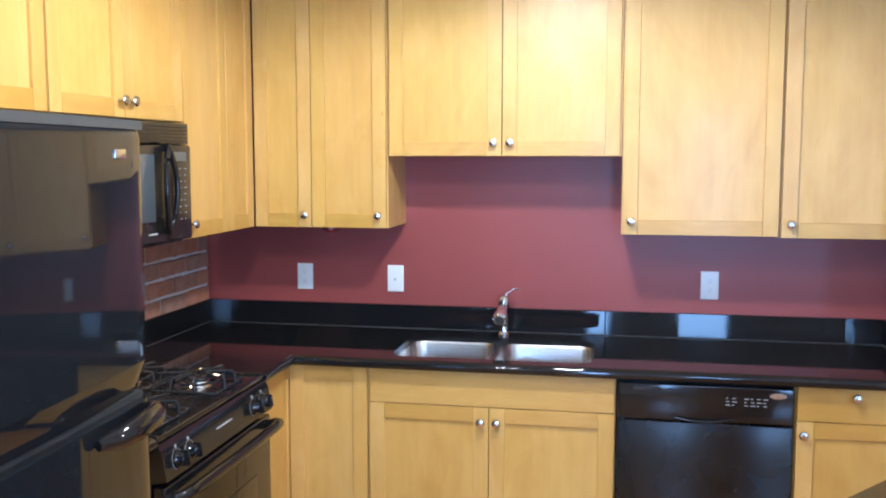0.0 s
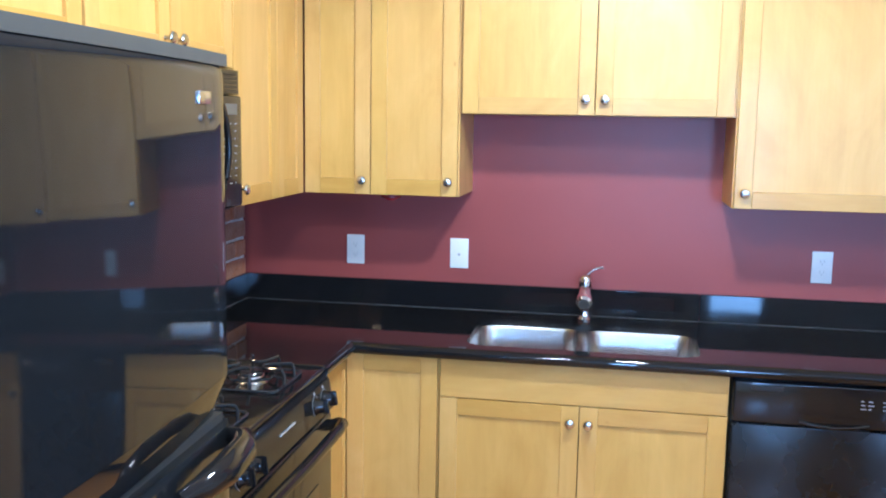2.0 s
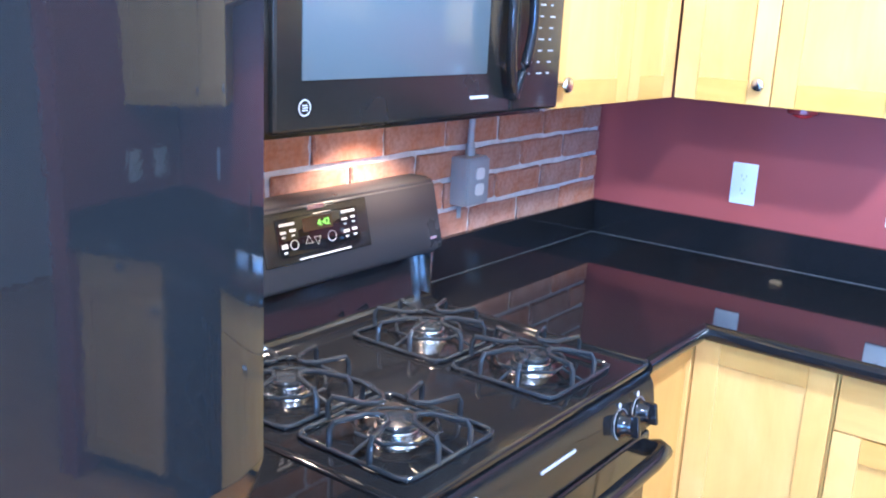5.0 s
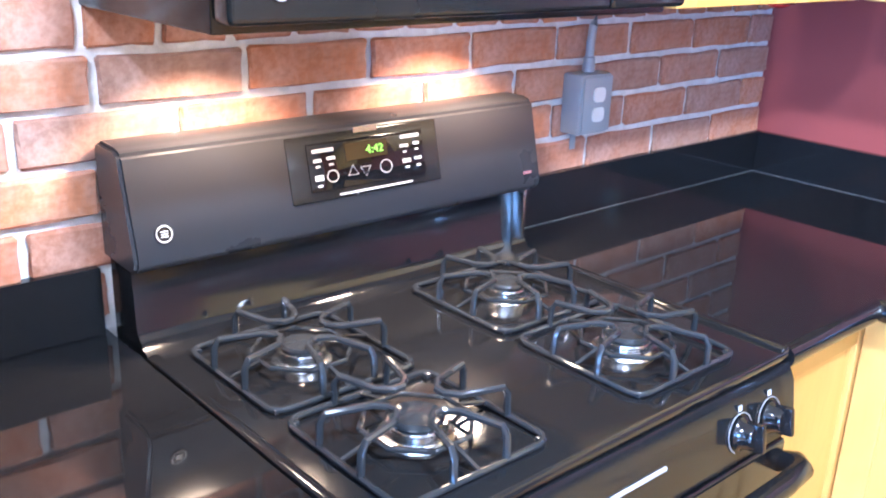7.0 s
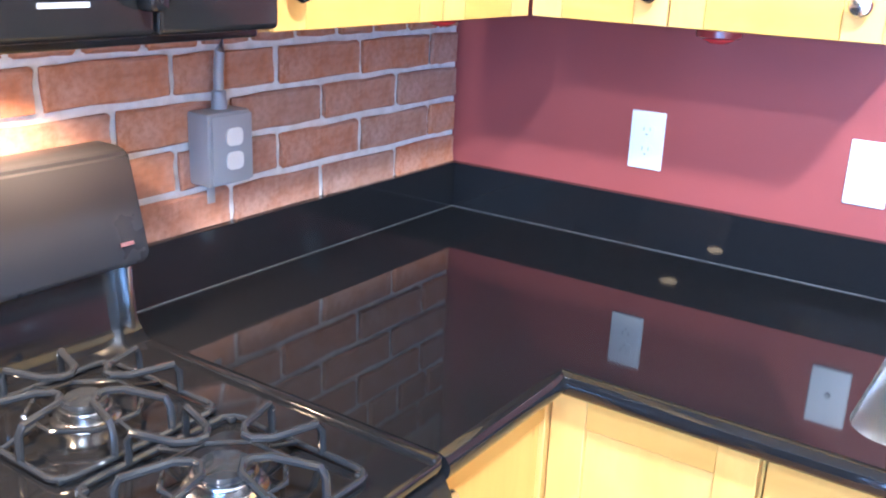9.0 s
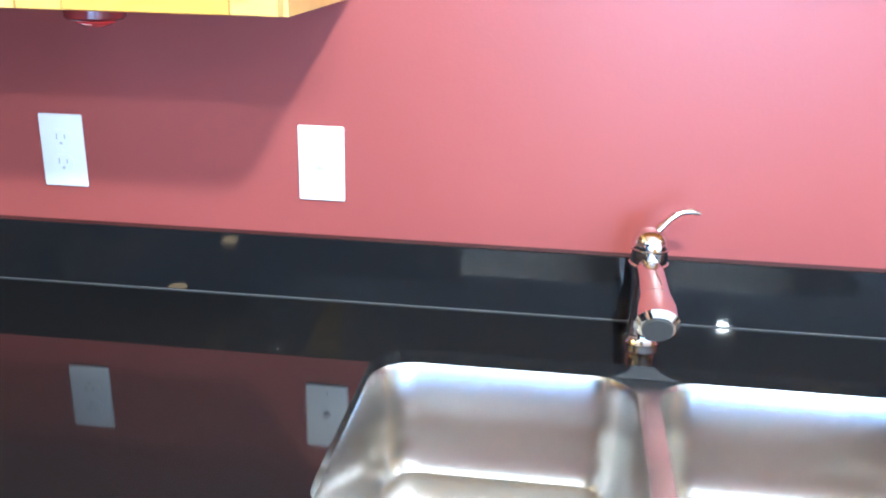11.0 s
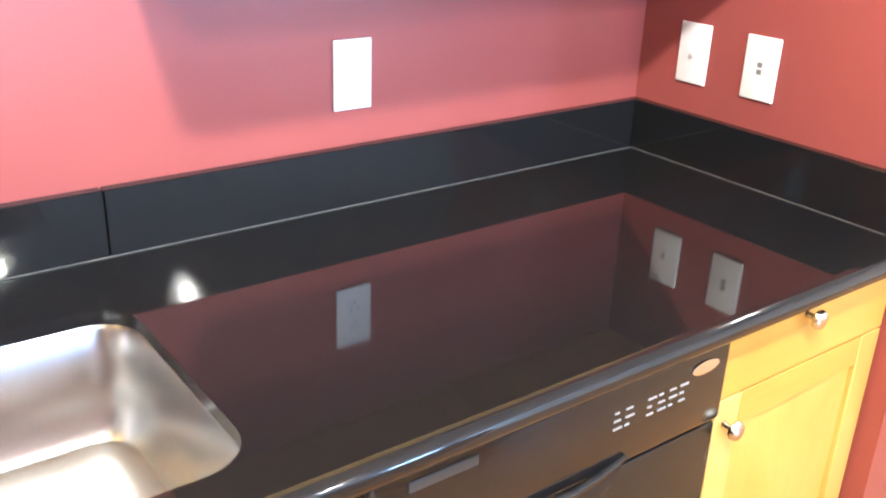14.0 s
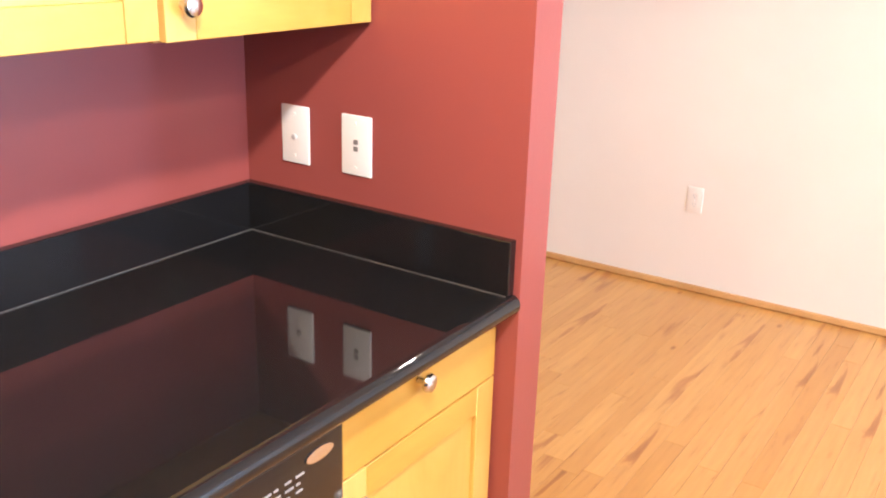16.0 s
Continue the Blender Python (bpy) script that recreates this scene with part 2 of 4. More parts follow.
def lathe(profile, seg=20, m=None, bm=None):
    """A turned shape: (radius, z) pairs about z."""
    t = bmesh.new()
    rings = []
    for r, z in profile:
        rings.append([t.verts.new((r * math.cos(a), r * math.sin(a), z)) for a in [2 * math.pi * i / seg for i in range(seg)]])
    for a, b in zip(rings, rings[1:]):
        for i in range(seg):
            t.faces.new((a[i], a[(i + 1) % seg], b[(i + 1) % seg], b[i]))
    t.faces.new(rings[0][::-1]), t.faces.new(rings[-1])
    bmesh.ops.recalc_face_normals(t, faces=t.faces)
    out = bm or bmesh.new()
    merge(out, t, m)
    return out


def tube(points, r, seg=8, flat=1.0, closed=False, bm=None):
    """A rod along a line of points; r may be one radius or one for each point."""
    t = bmesh.new()
    p = [Vector(q) for q in points]
    n = len(p)
    rad = r if isinstance(r, (list, tuple)) else [r] * n
    rings = []
    for i in range(n):
        if closed:
            d = p[(i + 1) % n] - p[i - 1]
        else:
            d = p[min(i + 1, n - 1)] - p[max(i - 1, 0)]
        d.normalize()
        up = Vector((0, 0, 1)) if abs(d.z) < 0.95 else Vector((1, 0, 0))
        s = d.cross(up).normalized()
        u = s.cross(d)
        rings.append([t.verts.new(p[i] + s * rad[i] * math.cos(a) + u * rad[i] * flat * math.sin(a)) for a in [2 * math.pi * (k + 0.5) / seg for k in range(seg)]])
    pairs = list(zip(rings, rings[1:])) + ([(rings[-1], rings[0])] if closed else [])
    for a, b in pairs:
        for i in range(seg):
            t.faces.new((a[i], a[(i + 1) % seg], b[(i + 1) % seg], b[i]))
    if not closed:
        t.faces.new(rings[0][::-1]), t.faces.new(rings[-1])
    bmesh.ops.recalc_face_normals(t, faces=t.faces)
    out = bm or bmesh.new()
    merge(out, t)
    return out


def prism(profile, axis, a, b, bm=None):
    """A 2D outline drawn out along an axis from a to b (the outline's two values are the other axes in order)."""
    t = bmesh.new()

    def at(q, v):
        c = list(q)
        c.insert("xyz".index(axis), v)
        return t.verts.new(c)
    lo, hi = [at(q, a) for q in profile], [at(q, b) for q in profile]
    n = len(profile)
    for i in range(n):
        t.faces.new((lo[i], lo[(i + 1) % n], hi[(i + 1) % n], hi[i]))
    t.faces.new(lo[::-1]), t.faces.new(hi)
    bmesh.ops.recalc_face_normals(t, faces=t.faces)
    out = bm or bmesh.new()
    merge(out, t)
    return out


def round_rect(x0, y0, x1, y1, r, seg=6):
    pts = []
    for cx, cy, a0 in ((x1 - r, y1 - r, 0), (x0 + r, y1 - r, 90), (x0 + r, y0 + r, 180), (x1 - r, y0 + r, 270)):
        for k in range(seg + 1):
            a = radians(a0 + 90 * k / seg)
            pts.append((cx + r * math.cos(a), cy + r * math.sin(a)))
    return pts


def plate(outer, holes, z0, z1):
    """A flat slab with holes."""
    t = bmesh.new()
    edges = []
    for loop in [outer] + holes:
        vs = [t.verts.new((x, y, z1)) for x, y in loop]
        edges += [t.edges.new((vs[i], vs[(i + 1) % len(vs)])) for i in range(len(vs))]
    bmesh.ops.triangle_fill(t, use_beauty=True, edges=edges, normal=(0, 0, 1))
    got = bmesh.ops.extrude_face_region(t, geom=list(t.faces))
    bmesh.ops.translate(t, vec=(0, 0, z0 - z1), verts=[v for v in got["geom"] if isinstance(v, bmesh.types.BMVert)])
    bmesh.ops.recalc_face_normals(t, faces=t.faces)
    return t


def obj(name, bm, material, smooth=False):
    me = bpy.data.meshes.new(name)
    bm.to_mesh(me)
    bm.free()
    me.materials.append(material)
    if smooth:
        me.shade_smooth()
        me.set_sharp_from_angle(angle=radians(38))
    return new(name, me)


def part(name, bm, material, parent, label="", smooth=True, m=None):
    ob = obj(name, bm, material, smooth)
    ob.parent = parent
    if m is not None:
        ob.matrix_basis = m
    return tagged(ob, label) if label else ob


def thing(name, m, label, category, group="", kind=""):
    ob = new(name)
    ob.empty_display_size = 0.05
    ob.matrix_basis = m
    return tagged(ob, label, category, group, kind)


def setting(name, bm, material, label="", smooth=False):
    return tagged(obj(name, bm, material, smooth), label, kind="structure")


# ---- structure ----
setting("ceiling", bx(-0.15, YS, CEIL, XFAR + 0.15, 1.6, CEIL + 0.12), M_CEIL, "plain white painted ceiling")
wall_w = setting("wall_west", bx(-0.15, YS, 0, 0, 0.0, CEIL), M_MORTAR, "old red brick wall with pale mortar joints")
setting("wall_north", bx(-0.15, 0, 0, XR, 0.15, CEIL), M_RED, "dark red painted kitchen wall")
setting("wall_end", bx(XR, -0.652, 0, XR + 0.092, 1.6, CEIL), M_RED, "short dark red painted end wall")
setting("wall_north_room", bx(XR + 0.092, 1.6, 0, XFAR, 1.72, CEIL), M_CREAM, "cream painted wall")
setting("wall_east", bx(XFAR, YS, 0, XFAR + 0.15, 1.72, CEIL), M_CREAM, "cream painted far wall")
south = bmesh.new()
edges_x = [-0.15] + [v for w_ in WINDOWS for v in w_] + [XFAR + 0.15]
for k in range(0, len(edges_x), 2):
    box(south, edges_x[k], YS - 0.15, 0, edges_x[k + 1], YS, CEIL)
for wx0, wx1 in WINDOWS:
    box(south, wx0, YS - 0.15, 2.2, wx1, YS, CEIL)
    box(south, wx0, YS - 0.15, 0, wx1, YS, 0.80)
setting("wall_south", south, M_CREAM, "cream painted wall with windows")
for k, (wx0, wx1) in enumerate(WINDOWS):
    w = thing("window_%d" % (k + 1), pose(wx0, YS - 0.1, 0), "white framed window with a low sill", "window", kind="structure")
    ww = wx1 - wx0
    part("window_frame", plate([(0, 0.8), (ww, 0.8), (ww, 2.2), (0, 2.2)], [[(0.06, 0.88), (ww - 0.06, 0.88), (ww - 0.06, 1.47), (0.06, 1.47)], [(0.06, 1.53), (ww - 0.06, 1.53), (ww - 0.06, 2.12), (0.06, 2.12)]], 0, 0.05), M_WHITE, w, m=pose(0, 0, 0, 90))
    for z0, z1 in ((0.88, 1.47), (1.53, 2.12)):
        part("pane", bx(0.06, -0.028, z0, ww - 0.06, -0.022, z1), M_SKYP, w, "bright daylit pane")
setting("ground", bx(-60, -60, -0.30, 60, 60, -0.20), M_GAP, "dark ground outside")
setting("baseboard", bx(XFAR - 0.016, YS, 0.002, XFAR - 0.001, 1.6, 0.032, bevel=0.005), M_TRIM, "slim oak shoe moulding")

# worktop with the sink opening and half-round front edge
SX0, SX1, SY0, SY1 = 1.003, 1.756, -0.578, -0.174
FE = -0.636     # front line of the flat top
YR0, YR1 = -1.700, -0.940    # range along the brick wall


def worktop(name, outer, holes, edges_list, label, under=()):
    """A 20 mm slab on a built-up layer, so that the sink cutout shows one slab's thickness only."""
    ob = tagged(obj(name, plate(outer, holes, CT - 0.020, CT), M_GRAN, True), label, "worktop")
    part("build_up", plate(outer, list(under), CT - 0.038, CT - 0.0203), M_GRAN, ob)
    r = 0.019
    half = [(r * math.cos(radians(a)), r * math.sin(radians(a))) for a in range(-90, 91, 15)]
    for axis, line, a, b in edges_list:
        if axis == "x":
            part("rounded_edge", prism([(line - c, CT - r + s) for c, s in half], "x", a, b), M_GRAN, ob)
        else:
            part("rounded_edge", prism([(line + c, CT - r + s) for c, s in half], "y", a, b), M_GRAN, ob)
    return ob


worktop("worktop", [(0.001, -0.001), (XR - 0.001, -0.001), (XR - 0.001, FE), (-FE, FE), (-FE, YR1 + 0.002), (0.001, YR1 + 0.002)], [round_rect(SX0, SY0, SX1, SY1, 0.06)],
        [("x", FE, -FE, XR - 0.001), ("y", -FE, YR1 + 0.002, FE)], "polished black granite worktop with rounded edge and sink cutout",
        [round_rect(SX0 - 0.026, SY0 - 0.026, SX1 + 0.026, SY1 + 0.026, 0.07)])
worktop("worktop", [(0.001, YR0 - 0.002), (-FE, YR0 - 0.002), (-FE, -2.145), (0.001, -2.145)], [], [("y", -FE, -2.145, YR0 - 0.002)], "short polished black granite worktop beside the refrigerator")
BST = 1.016
for nm, b in (("north_a", (0.022, -0.021, CT + 0.001, 1.788, -0.001, BST)), ("north_b", (1.790, -0.021, CT + 0.001, XR - 0.022, -0.001, BST)), ("west", (0.001, YR1 + 0.01, CT + 0.001, 0.021, -0.001, BST)),
              ("east", (XR - 0.021, FE - 0.004, CT + 0.001, XR - 0.001, -0.001, BST)), ("far", (0.001, -2.145, CT + 0.001, 0.021, YR0 - 0.01, BST))):
    setting("backsplash_" + nm, bx(*b, bevel=0.0015, seg=1), M_GRAN, "low polished black granite upstand")
caulk = bmesh.new()
box(caulk, 0.022, -0.0228, CT + 0.0005, XR - 0.022, -0.0212, CT + 0.0018)
box(caulk, 0.0212, YR1 + 0.01, CT + 0.0005, 0.0228, -0.022, CT + 0.0018)
box(caulk, XR - 0.0228, FE, CT + 0.0005, XR - 0.0212, -0.022, CT + 0.0018)
setting("caulk", caulk, M_CAULK, "thin grey caulk line")

# ---- cabinets ----
KNOB = [(0.004, 0), (0.0065, 0.001), (0.0055, 0.004), (0.005, 0.012), (0.008, 0.016), (0.0155, 0.019), (0.0165, 0.023), (0.014, 0.028), (0.007, 0.0305), (0.0005, 0.031)]


def knob(parent, x, z):
    part("knob", lathe(KNOB, 18, pose(x, -0.022, z, 90)), M_NICKEL, parent, "satin nickel mushroom knob")


def shaker(parent, x0, z0, x1, z1, knob_at=None, stile=0.056, rail=0.056):
    """A frame-and-panel door on the front plane (y = 0 going towards -y)."""
    g = 0.0016
    x0, x1, z0, z1 = x0 + g, x1 - g, z0 + g, z1 - g
    door = part("door", bx(x0 + stile - 0.008, -0.0125, z0 + rail - 0.008, x1 - stile + 0.008, -0.004, z1 - rail + 0.008), M_MAPLE, parent)
    for a, b in ((x0, x0 + stile), (x1 - stile, x1)):
        part("stile", bx(a, -0.022, z0, b, -0.001, z1, bevel=0.0012, seg=1), M_MAPLE, door)
    for a, b in ((z0, z0 + rail), (z1 - rail, z1)):
        part("rail", bx(x0 + stile + 0.0003, -0.0217, a, x1 - stile - 0.0003, -0.0013, b, bevel=0.0012, seg=1), M_MAPLE_H, door)
    if knob_at:
        knob(door, *knob_at)
    return door


def slab(parent, x0, z0, x1, z1, knob_at=None, name="drawer_front"):
    g = 0.0016
    d = part(name, bx(x0 + g, -0.022, z0 + g, x1 - g, -0.001, z1 - g, bevel=0.0015, seg=1), M_MAPLE_H, parent)
    if knob_at:
        knob(d, *knob_at)
    return d


def carcass(parent, w, d, h, toe=0.0, lid=True):
    bm = bmesh.new()
    t = 0.018
    boards = [(0, 0, toe, t, d, h), (w - t, 0, toe, w, d, h), (t, 0, toe, w - t, d, toe + t), (t, d - 0.008, toe + t, w - t, d, h - t)]
    if lid:
        boards.append((t, 0, h - t, w - t, d, h))
    for a in boards:
        box(bm, *a)
    ob = part("body", bm, M_MAPLE, parent, smooth=False)
    # dark board stands in for the shade inside the door gaps
    part("inner_shadow_board", bx(t, 0.004, toe + t, w - t, 0.010, h - t), M_GAP_SHADE, parent, "dark board painted as the shade behind the doors", smooth=False)
    if toe:
        part("toe_kick", bx(0, 0.065, 0.002, w, 0.08, toe), M_PLAST, parent, "dark recessed toe kick", smooth=False)
    return ob


UB, UTOP, UD, UDW = 1.372, 2.42, 0.303, 0.348
KZ = 0.052


def upper(m, w, z0, doors, label, depth=UD):
    h = UTOP - z0
    c = thing("wall_cabinet", m @ pose(0, 0, z0), label, "cabinet", "maple wall cabinets")
    carcass(c, w, depth, h)
    for x0, x1, kx in doors:
        shaker(c, x0, 0.0, x1, h, (kx, KZ) if kx is not None else None)
    return c


def north(x, d):
    return pose(x, -d, 0)


def west(y, d):
    return pose(d, y, 0, 0, 0, 90)


LB = "honey maple shaker wall cabinet with nickel knobs"
upper(north(0.372, UD), 0.558, UB, [(0.0, 0.243, 0.216), (0.243, 0.555, 0.523)], LB + ", beside the corner")
upper(north(0.932, UD), 0.914, 1.660, [(0.006, 0.457, 0.425), (0.457, 0.908, 0.489)], "short honey maple shaker cabinet above the sink")
upper(north(1.848, UD), 0.574, UB - 0.010, [(0.003, 0.572, 0.036)], LB + " and one wide door")
upper(north(2.424, UD), 0.469, UB - 0.014, [(0.003, 0.467, 0.036)], LB + ", against the end wall")
upper(west(-0.932, UDW), 0.604, UB, [(0.002, 0.352, 0.032), (0.352, 0.603, None)], "honey maple shaker corner cabinet beside the microwave", UDW)
upper(west(-1.696, UDW), 0.762, 1.775, [(0.003, 0.381, 0.351), (0.381, 0.759, 0.411)], "short honey maple shaker cabinet above the microwave", UDW)
upper(west(-2.239, UDW), 0.541, 1.775, [(0.003, 0.538, None)], "honey maple shaker cabinet beside the refrigerator top", UDW)

BD, BH, TOE = 0.590, 0.874, 0.10


def base(m, w, label, fronts):
    c = thing("base_cabinet", m, label, "cabinet", "maple base cabinets")
    carcass(c, w, BD, BH, TOE, w < 0.9)
    for f in fronts:
        if f[0] == "door":
            shaker(c, *f[1:])
        else:
            slab(c, *f[1:])
    return c


base(north(0.614, BD), 0.311, "blind honey maple corner base cabinet with a narrow panel door", [("door", 0.0, TOE, 0.309, BH)])
base(north(0.927, BD), 0.914, "honey maple sink base cabinet with two shaker doors", [("slab", 0.003, 0.742, 0.911, BH), ("door", 0.003, TOE, 0.457, 0.742, (0.428, 0.688)), ("door", 0.457, TOE, 0.911, 0.742, (0.486, 0.688))])
base(north(2.452, BD), 0.441, "narrow honey maple base cabinet with a drawer above a door", [("slab", 0.003, 0.750, 0.438, BH, (0.192, 0.842)), ("door", 0.003, TOE, 0.438, 0.750, (0.026, 0.705))])
base(west(YR1 + 0.004, BD), 0.366, "narrow honey maple base cabinet beside the range", [("door", 0.003, TOE, 0.365, BH, (0.030, 0.83), 0.05)])
base(west(-2.146, BD), 0.442, "honey maple base cabinet between range and refrigerator", [("slab", 0.003, 0.742, 0.439, BH, (0.221, 0.80)), ("door", 0.003, TOE, 0.439, 0.742, (0.408, 0.69))])

# ---- sink and tap ----


def ring_faces(bm, a, b):
    n = len(a)
    for i in range(n):
        bm.faces.new((a[i], a[(i + 1) % n], b[(i + 1) % n], b[i]))


def bowl(parent, x0, y0, x1, y1):
    bm = bmesh.new()
    rings = []
    for inset, z, r in ((0, -0.022, 0.060), (0.004, -0.030, 0.058), (0.010, -0.13, 0.055), (0.016, -0.165, 0.052), (0.026, -0.182, 0.048), (0.050, -0.189, 0.040), (0.11, -0.192, 0.025)):
        rings.append([bm.verts.new((x, y, z)) for x, y in round_rect(x0 + inset, y0 + inset, x1 - inset, y1 - inset, r)])
    for a, b in zip(rings, rings[1:]):
        ring_faces(bm, a, b)
    bm.faces.new(rings[-1])
    bmesh.ops.recalc_face_normals(bm, faces=bm.faces)
    bmesh.ops.reverse_faces(bm, faces=bm.faces)
    ob = part("bowl", bm, M_STEEL, parent, "brushed steel bowl")
    cx, cy = (x0 + x1) / 2, (y0 + y1) / 2
    part("drain", lathe([(0.045, 0), (0.044, 0.003), (0.036, 0.003), (0.030, -0.004), (0.008, -0.004), (0.007, 0.004), (0.0005, 0.005)], 24, pose(cx, cy, -0.1915)), M_CHROME, ob, "round chrome drain")
    return ob


sink = thing("sink", pose(0, 0, CT), "undermount double bowl stainless steel sink", "sink")
XD = 1.375
part("flange", plate(round_rect(SX0 - 0.02, SY0 - 0.02, SX1 + 0.02, SY1 + 0.02, 0.07), [round_rect(SX0 - 0.004, SY0 - 0.004, XD - 0.014, SY1 + 0.004, 0.06), round_rect(XD + 0.014, SY0 - 0.004, SX1 + 0.004, SY1 + 0.004, 0.06)], -0.0235, -0.0206), M_STEEL, sink)
bowl(sink, SX0 - 0.004, SY0 - 0.004, XD - 0.014, SY1 + 0.004)
bowl(sink, XD + 0.014, SY0 - 0.004, SX1 + 0.004, SY1 + 0.004)

tap = thing("kitchen_tap", pose(1.372, -0.095, CT), "chrome single lever pull-out kitchen tap behind the sink", "tap")
part("base", lathe([(0.0275, 0), (0.0275, 0.006), (0.024, 0.010), (0.0215, 0.02), (0.0205, 0.05), (0.021, 0.09), (0.0225, 0.115), (0.0235, 0.118)], 28), M_CHROME, tap)
part("collar", lathe([(0.0260, 0.1175), (0.0275, 0.119), (0.0275, 0.122), (0.0260, 0.1235)], 28), M_CHROME, tap)
part("cap", lathe([(0.0255, 0.123), (0.0255, 0.145), (0.024, 0.157), (0.018, 0.167), (0.008, 0.172), (0.0005, 0.173)], 28), M_CHROME, tap)
part("collar", lathe([(0.0258, 0.1415), (0.0270, 0.1425), (0.0270, 0.1440), (0.0258, 0.1450)], 28), M_CHROME, tap)
part("aerator", lathe([(0.0195, 0), (0.0195, 0.003), (0.0005, 0.003)], 20), M_SLOT, tap, "dark spray face", m=look((0.002, -0.1578, 0.0890), (0.002, -0.1428, 0.0965)))
part("lever", tube([(0.004, 0, 0.163), (0.012, 0.002, 0.174), (0.023, 0.006, 0.184), (0.037, 0.010, 0.193), (0.052, 0.012, 0.196), (0.064, 0.013, 0.193)], [0.0085, 0.0075, 0.006, 0.0055, 0.007, 0.004], 12, 0.75), M_CHROME, tap, "curved chrome lever")
part("spout", tube([(0.0, -0.004, 0.112), (0.0, -0.03, 0.118), (0.001, -0.07, 0.116), (0.002, -0.11, 0.106)], [0.019, 0.0195, 0.0200, 0.0225], 20), M_CHROME, tap)
part("spray_head", tube([(0.002, -0.112, 0.1055), (0.002, -0.135, 0.099), (0.002, -0.152, 0.092), (0.002, -0.158, 0.089)], [0.0240, 0.0285, 0.0295, 0.0225], 22), M_CHROME, tap, "bulbous chrome spray head")

# ---- dishwasher ----
dw = thing("dishwasher", north(1.845, 0.60), "black built-in dishwasher with a handle scoop", "dishwasher")
part("body", bx(0.002, 0.0, 0.10, 0.602, 0.57, 0.868), M_PLAST, dw)
part("door", bx(0.004, -0.020, 0.115, 0.600, -0.0005, 0.728, bevel=0.006), M_DWASH, dw)
panel = part("control_panel", bx(0.004, -0.026, 0.734, 0.600, -0.0005, 0.866, bevel=0.008, seg=3), M_BLACK, dw)
part("handle_scoop", tube([(0.20, -0.026, 0.748), (0.25, -0.031, 0.739), (0.30, -0.034, 0.736), (0.35, -0.031, 0.739), (0.40, -0.026, 0.748)], 0.006, 10), M_BLACK, panel)
part("vent", bx(0.055, -0.0285, 0.838, 0.150, -0.0245, 0.852, bevel=0.001), M_SLOT, panel, "dark vent slot")
part("badge", lathe([(0.020, 0), (0.020, 0.002), (0.0005, 0.0025)], 24, pose(0.545, -0.0262, 0.838, 90) @ Matrix.Diagonal((1.4, 0.5, 1, 1))), M_SILVER, panel, "small oval silver badge")
for r_ in range(3):
    for c_ in range(6):
        part("legend", bx(0.372 + c_ * 0.021 + 0.020 * (c_ > 1), -0.0272, 0.822 - r_ * 0.012, 0.372 + c_ * 0.021 + 0.020 * (c_ > 1) + 0.008 + 0.004 * ((r_ + c_) % 3), -0.0258, 0.8252 - r_ * 0.012), M_DIM, panel, smooth=False)
part("toe_panel", bx(0.004, 0.04, 0.004, 0.600, 0.055, 0.10), M_PLAST, dw)

# ---- gas range ----
RW = YR1 - YR0
rg = thing("gas_range", west(YR0, 0.628), "black freestanding gas range with four burners and clock", "range")   # local y = 0 is the front, y = 0.64 near the wall
part("body", bx(0.003, 0.0, 0.03, RW - 0.003, 0.60, 0.893), M_PLAST, rg)
top = bmesh.new()
box(top, 0.002, -0.022, 0.894, RW - 0.002, 0.570, 0.912, bevel=0.007, seg=3)
cook = part("cooktop", top, M_BLACK, rg, "glossy black enamel cooktop")
for a, b in ((0.002, 0.020), (RW - 0.020, RW - 0.002)):
    part("side_rim", bx(a, -0.02, 0.905, b, 0.505, 0.917, bevel=0.005, seg=3), M_BLACK, cook)
part("rear_riser", prism([(0.487, 0.912), (0.515, 0.920), (0.532, 0.942), (0.539, 1.04), (0.605, 1.04), (0.605, 0.905)], "x", 0.004, RW - 0.004), M_BLACK, rg)
bgp = [(0.500, 1.050), (0.506, 1.036), (0.523, 1.030), (0.608, 1.032), (0.612, 1.185), (0.604, 1.196), (0.548, 1.196), (0.534, 1.188)]
gb = prism(bgp, "x", -0.004, RW + 0.004)
bmesh.ops.bevel(gb, geom=[e for e in gb.edges], offset=0.005, segments=2, affect="EDGES")
guard = part("backguard", gb, M_GUARD, rg, "satin black sloped backguard")
tilt = math.degrees(math.atan2(0.034, 0.138))


def on_guard(x, z, off):
    """A pose on the sloped face of the backguard: local x along, local z up the slope, -y outwards."""
    f = (z - 1.050) / 0.138
    return pose(x, 0.500 + 0.034 * f - off, z, -tilt, 0, 0)


pc = RW * 0.50 + 0.004
part("panel_surround", bx(-0.155, -0.001, -0.062, 0.155, 0.003, 0.058, bevel=0.003), M_PLAST, guard, m=on_guard(pc, 1.136, 0.002) @ Matrix.Diagonal((0.92, 1, 0.82, 1)))
cp = part("control_panel", bx(-0.122, -0.003, -0.046, 0.122, 0.001, 0.044, bevel=0.002), M_GLASSB, guard, m=on_guard(pc, 1.136, 0.003) @ Matrix.Diagonal((0.90, 1, 0.80, 1)))
part("display", bx(-0.048, -0.0042, 0.004, 0.040, -0.002, 0.036), mat("display_amber_grey", (0.035, 0.026, 0.012), 0.2), cp, "dim amber display window")


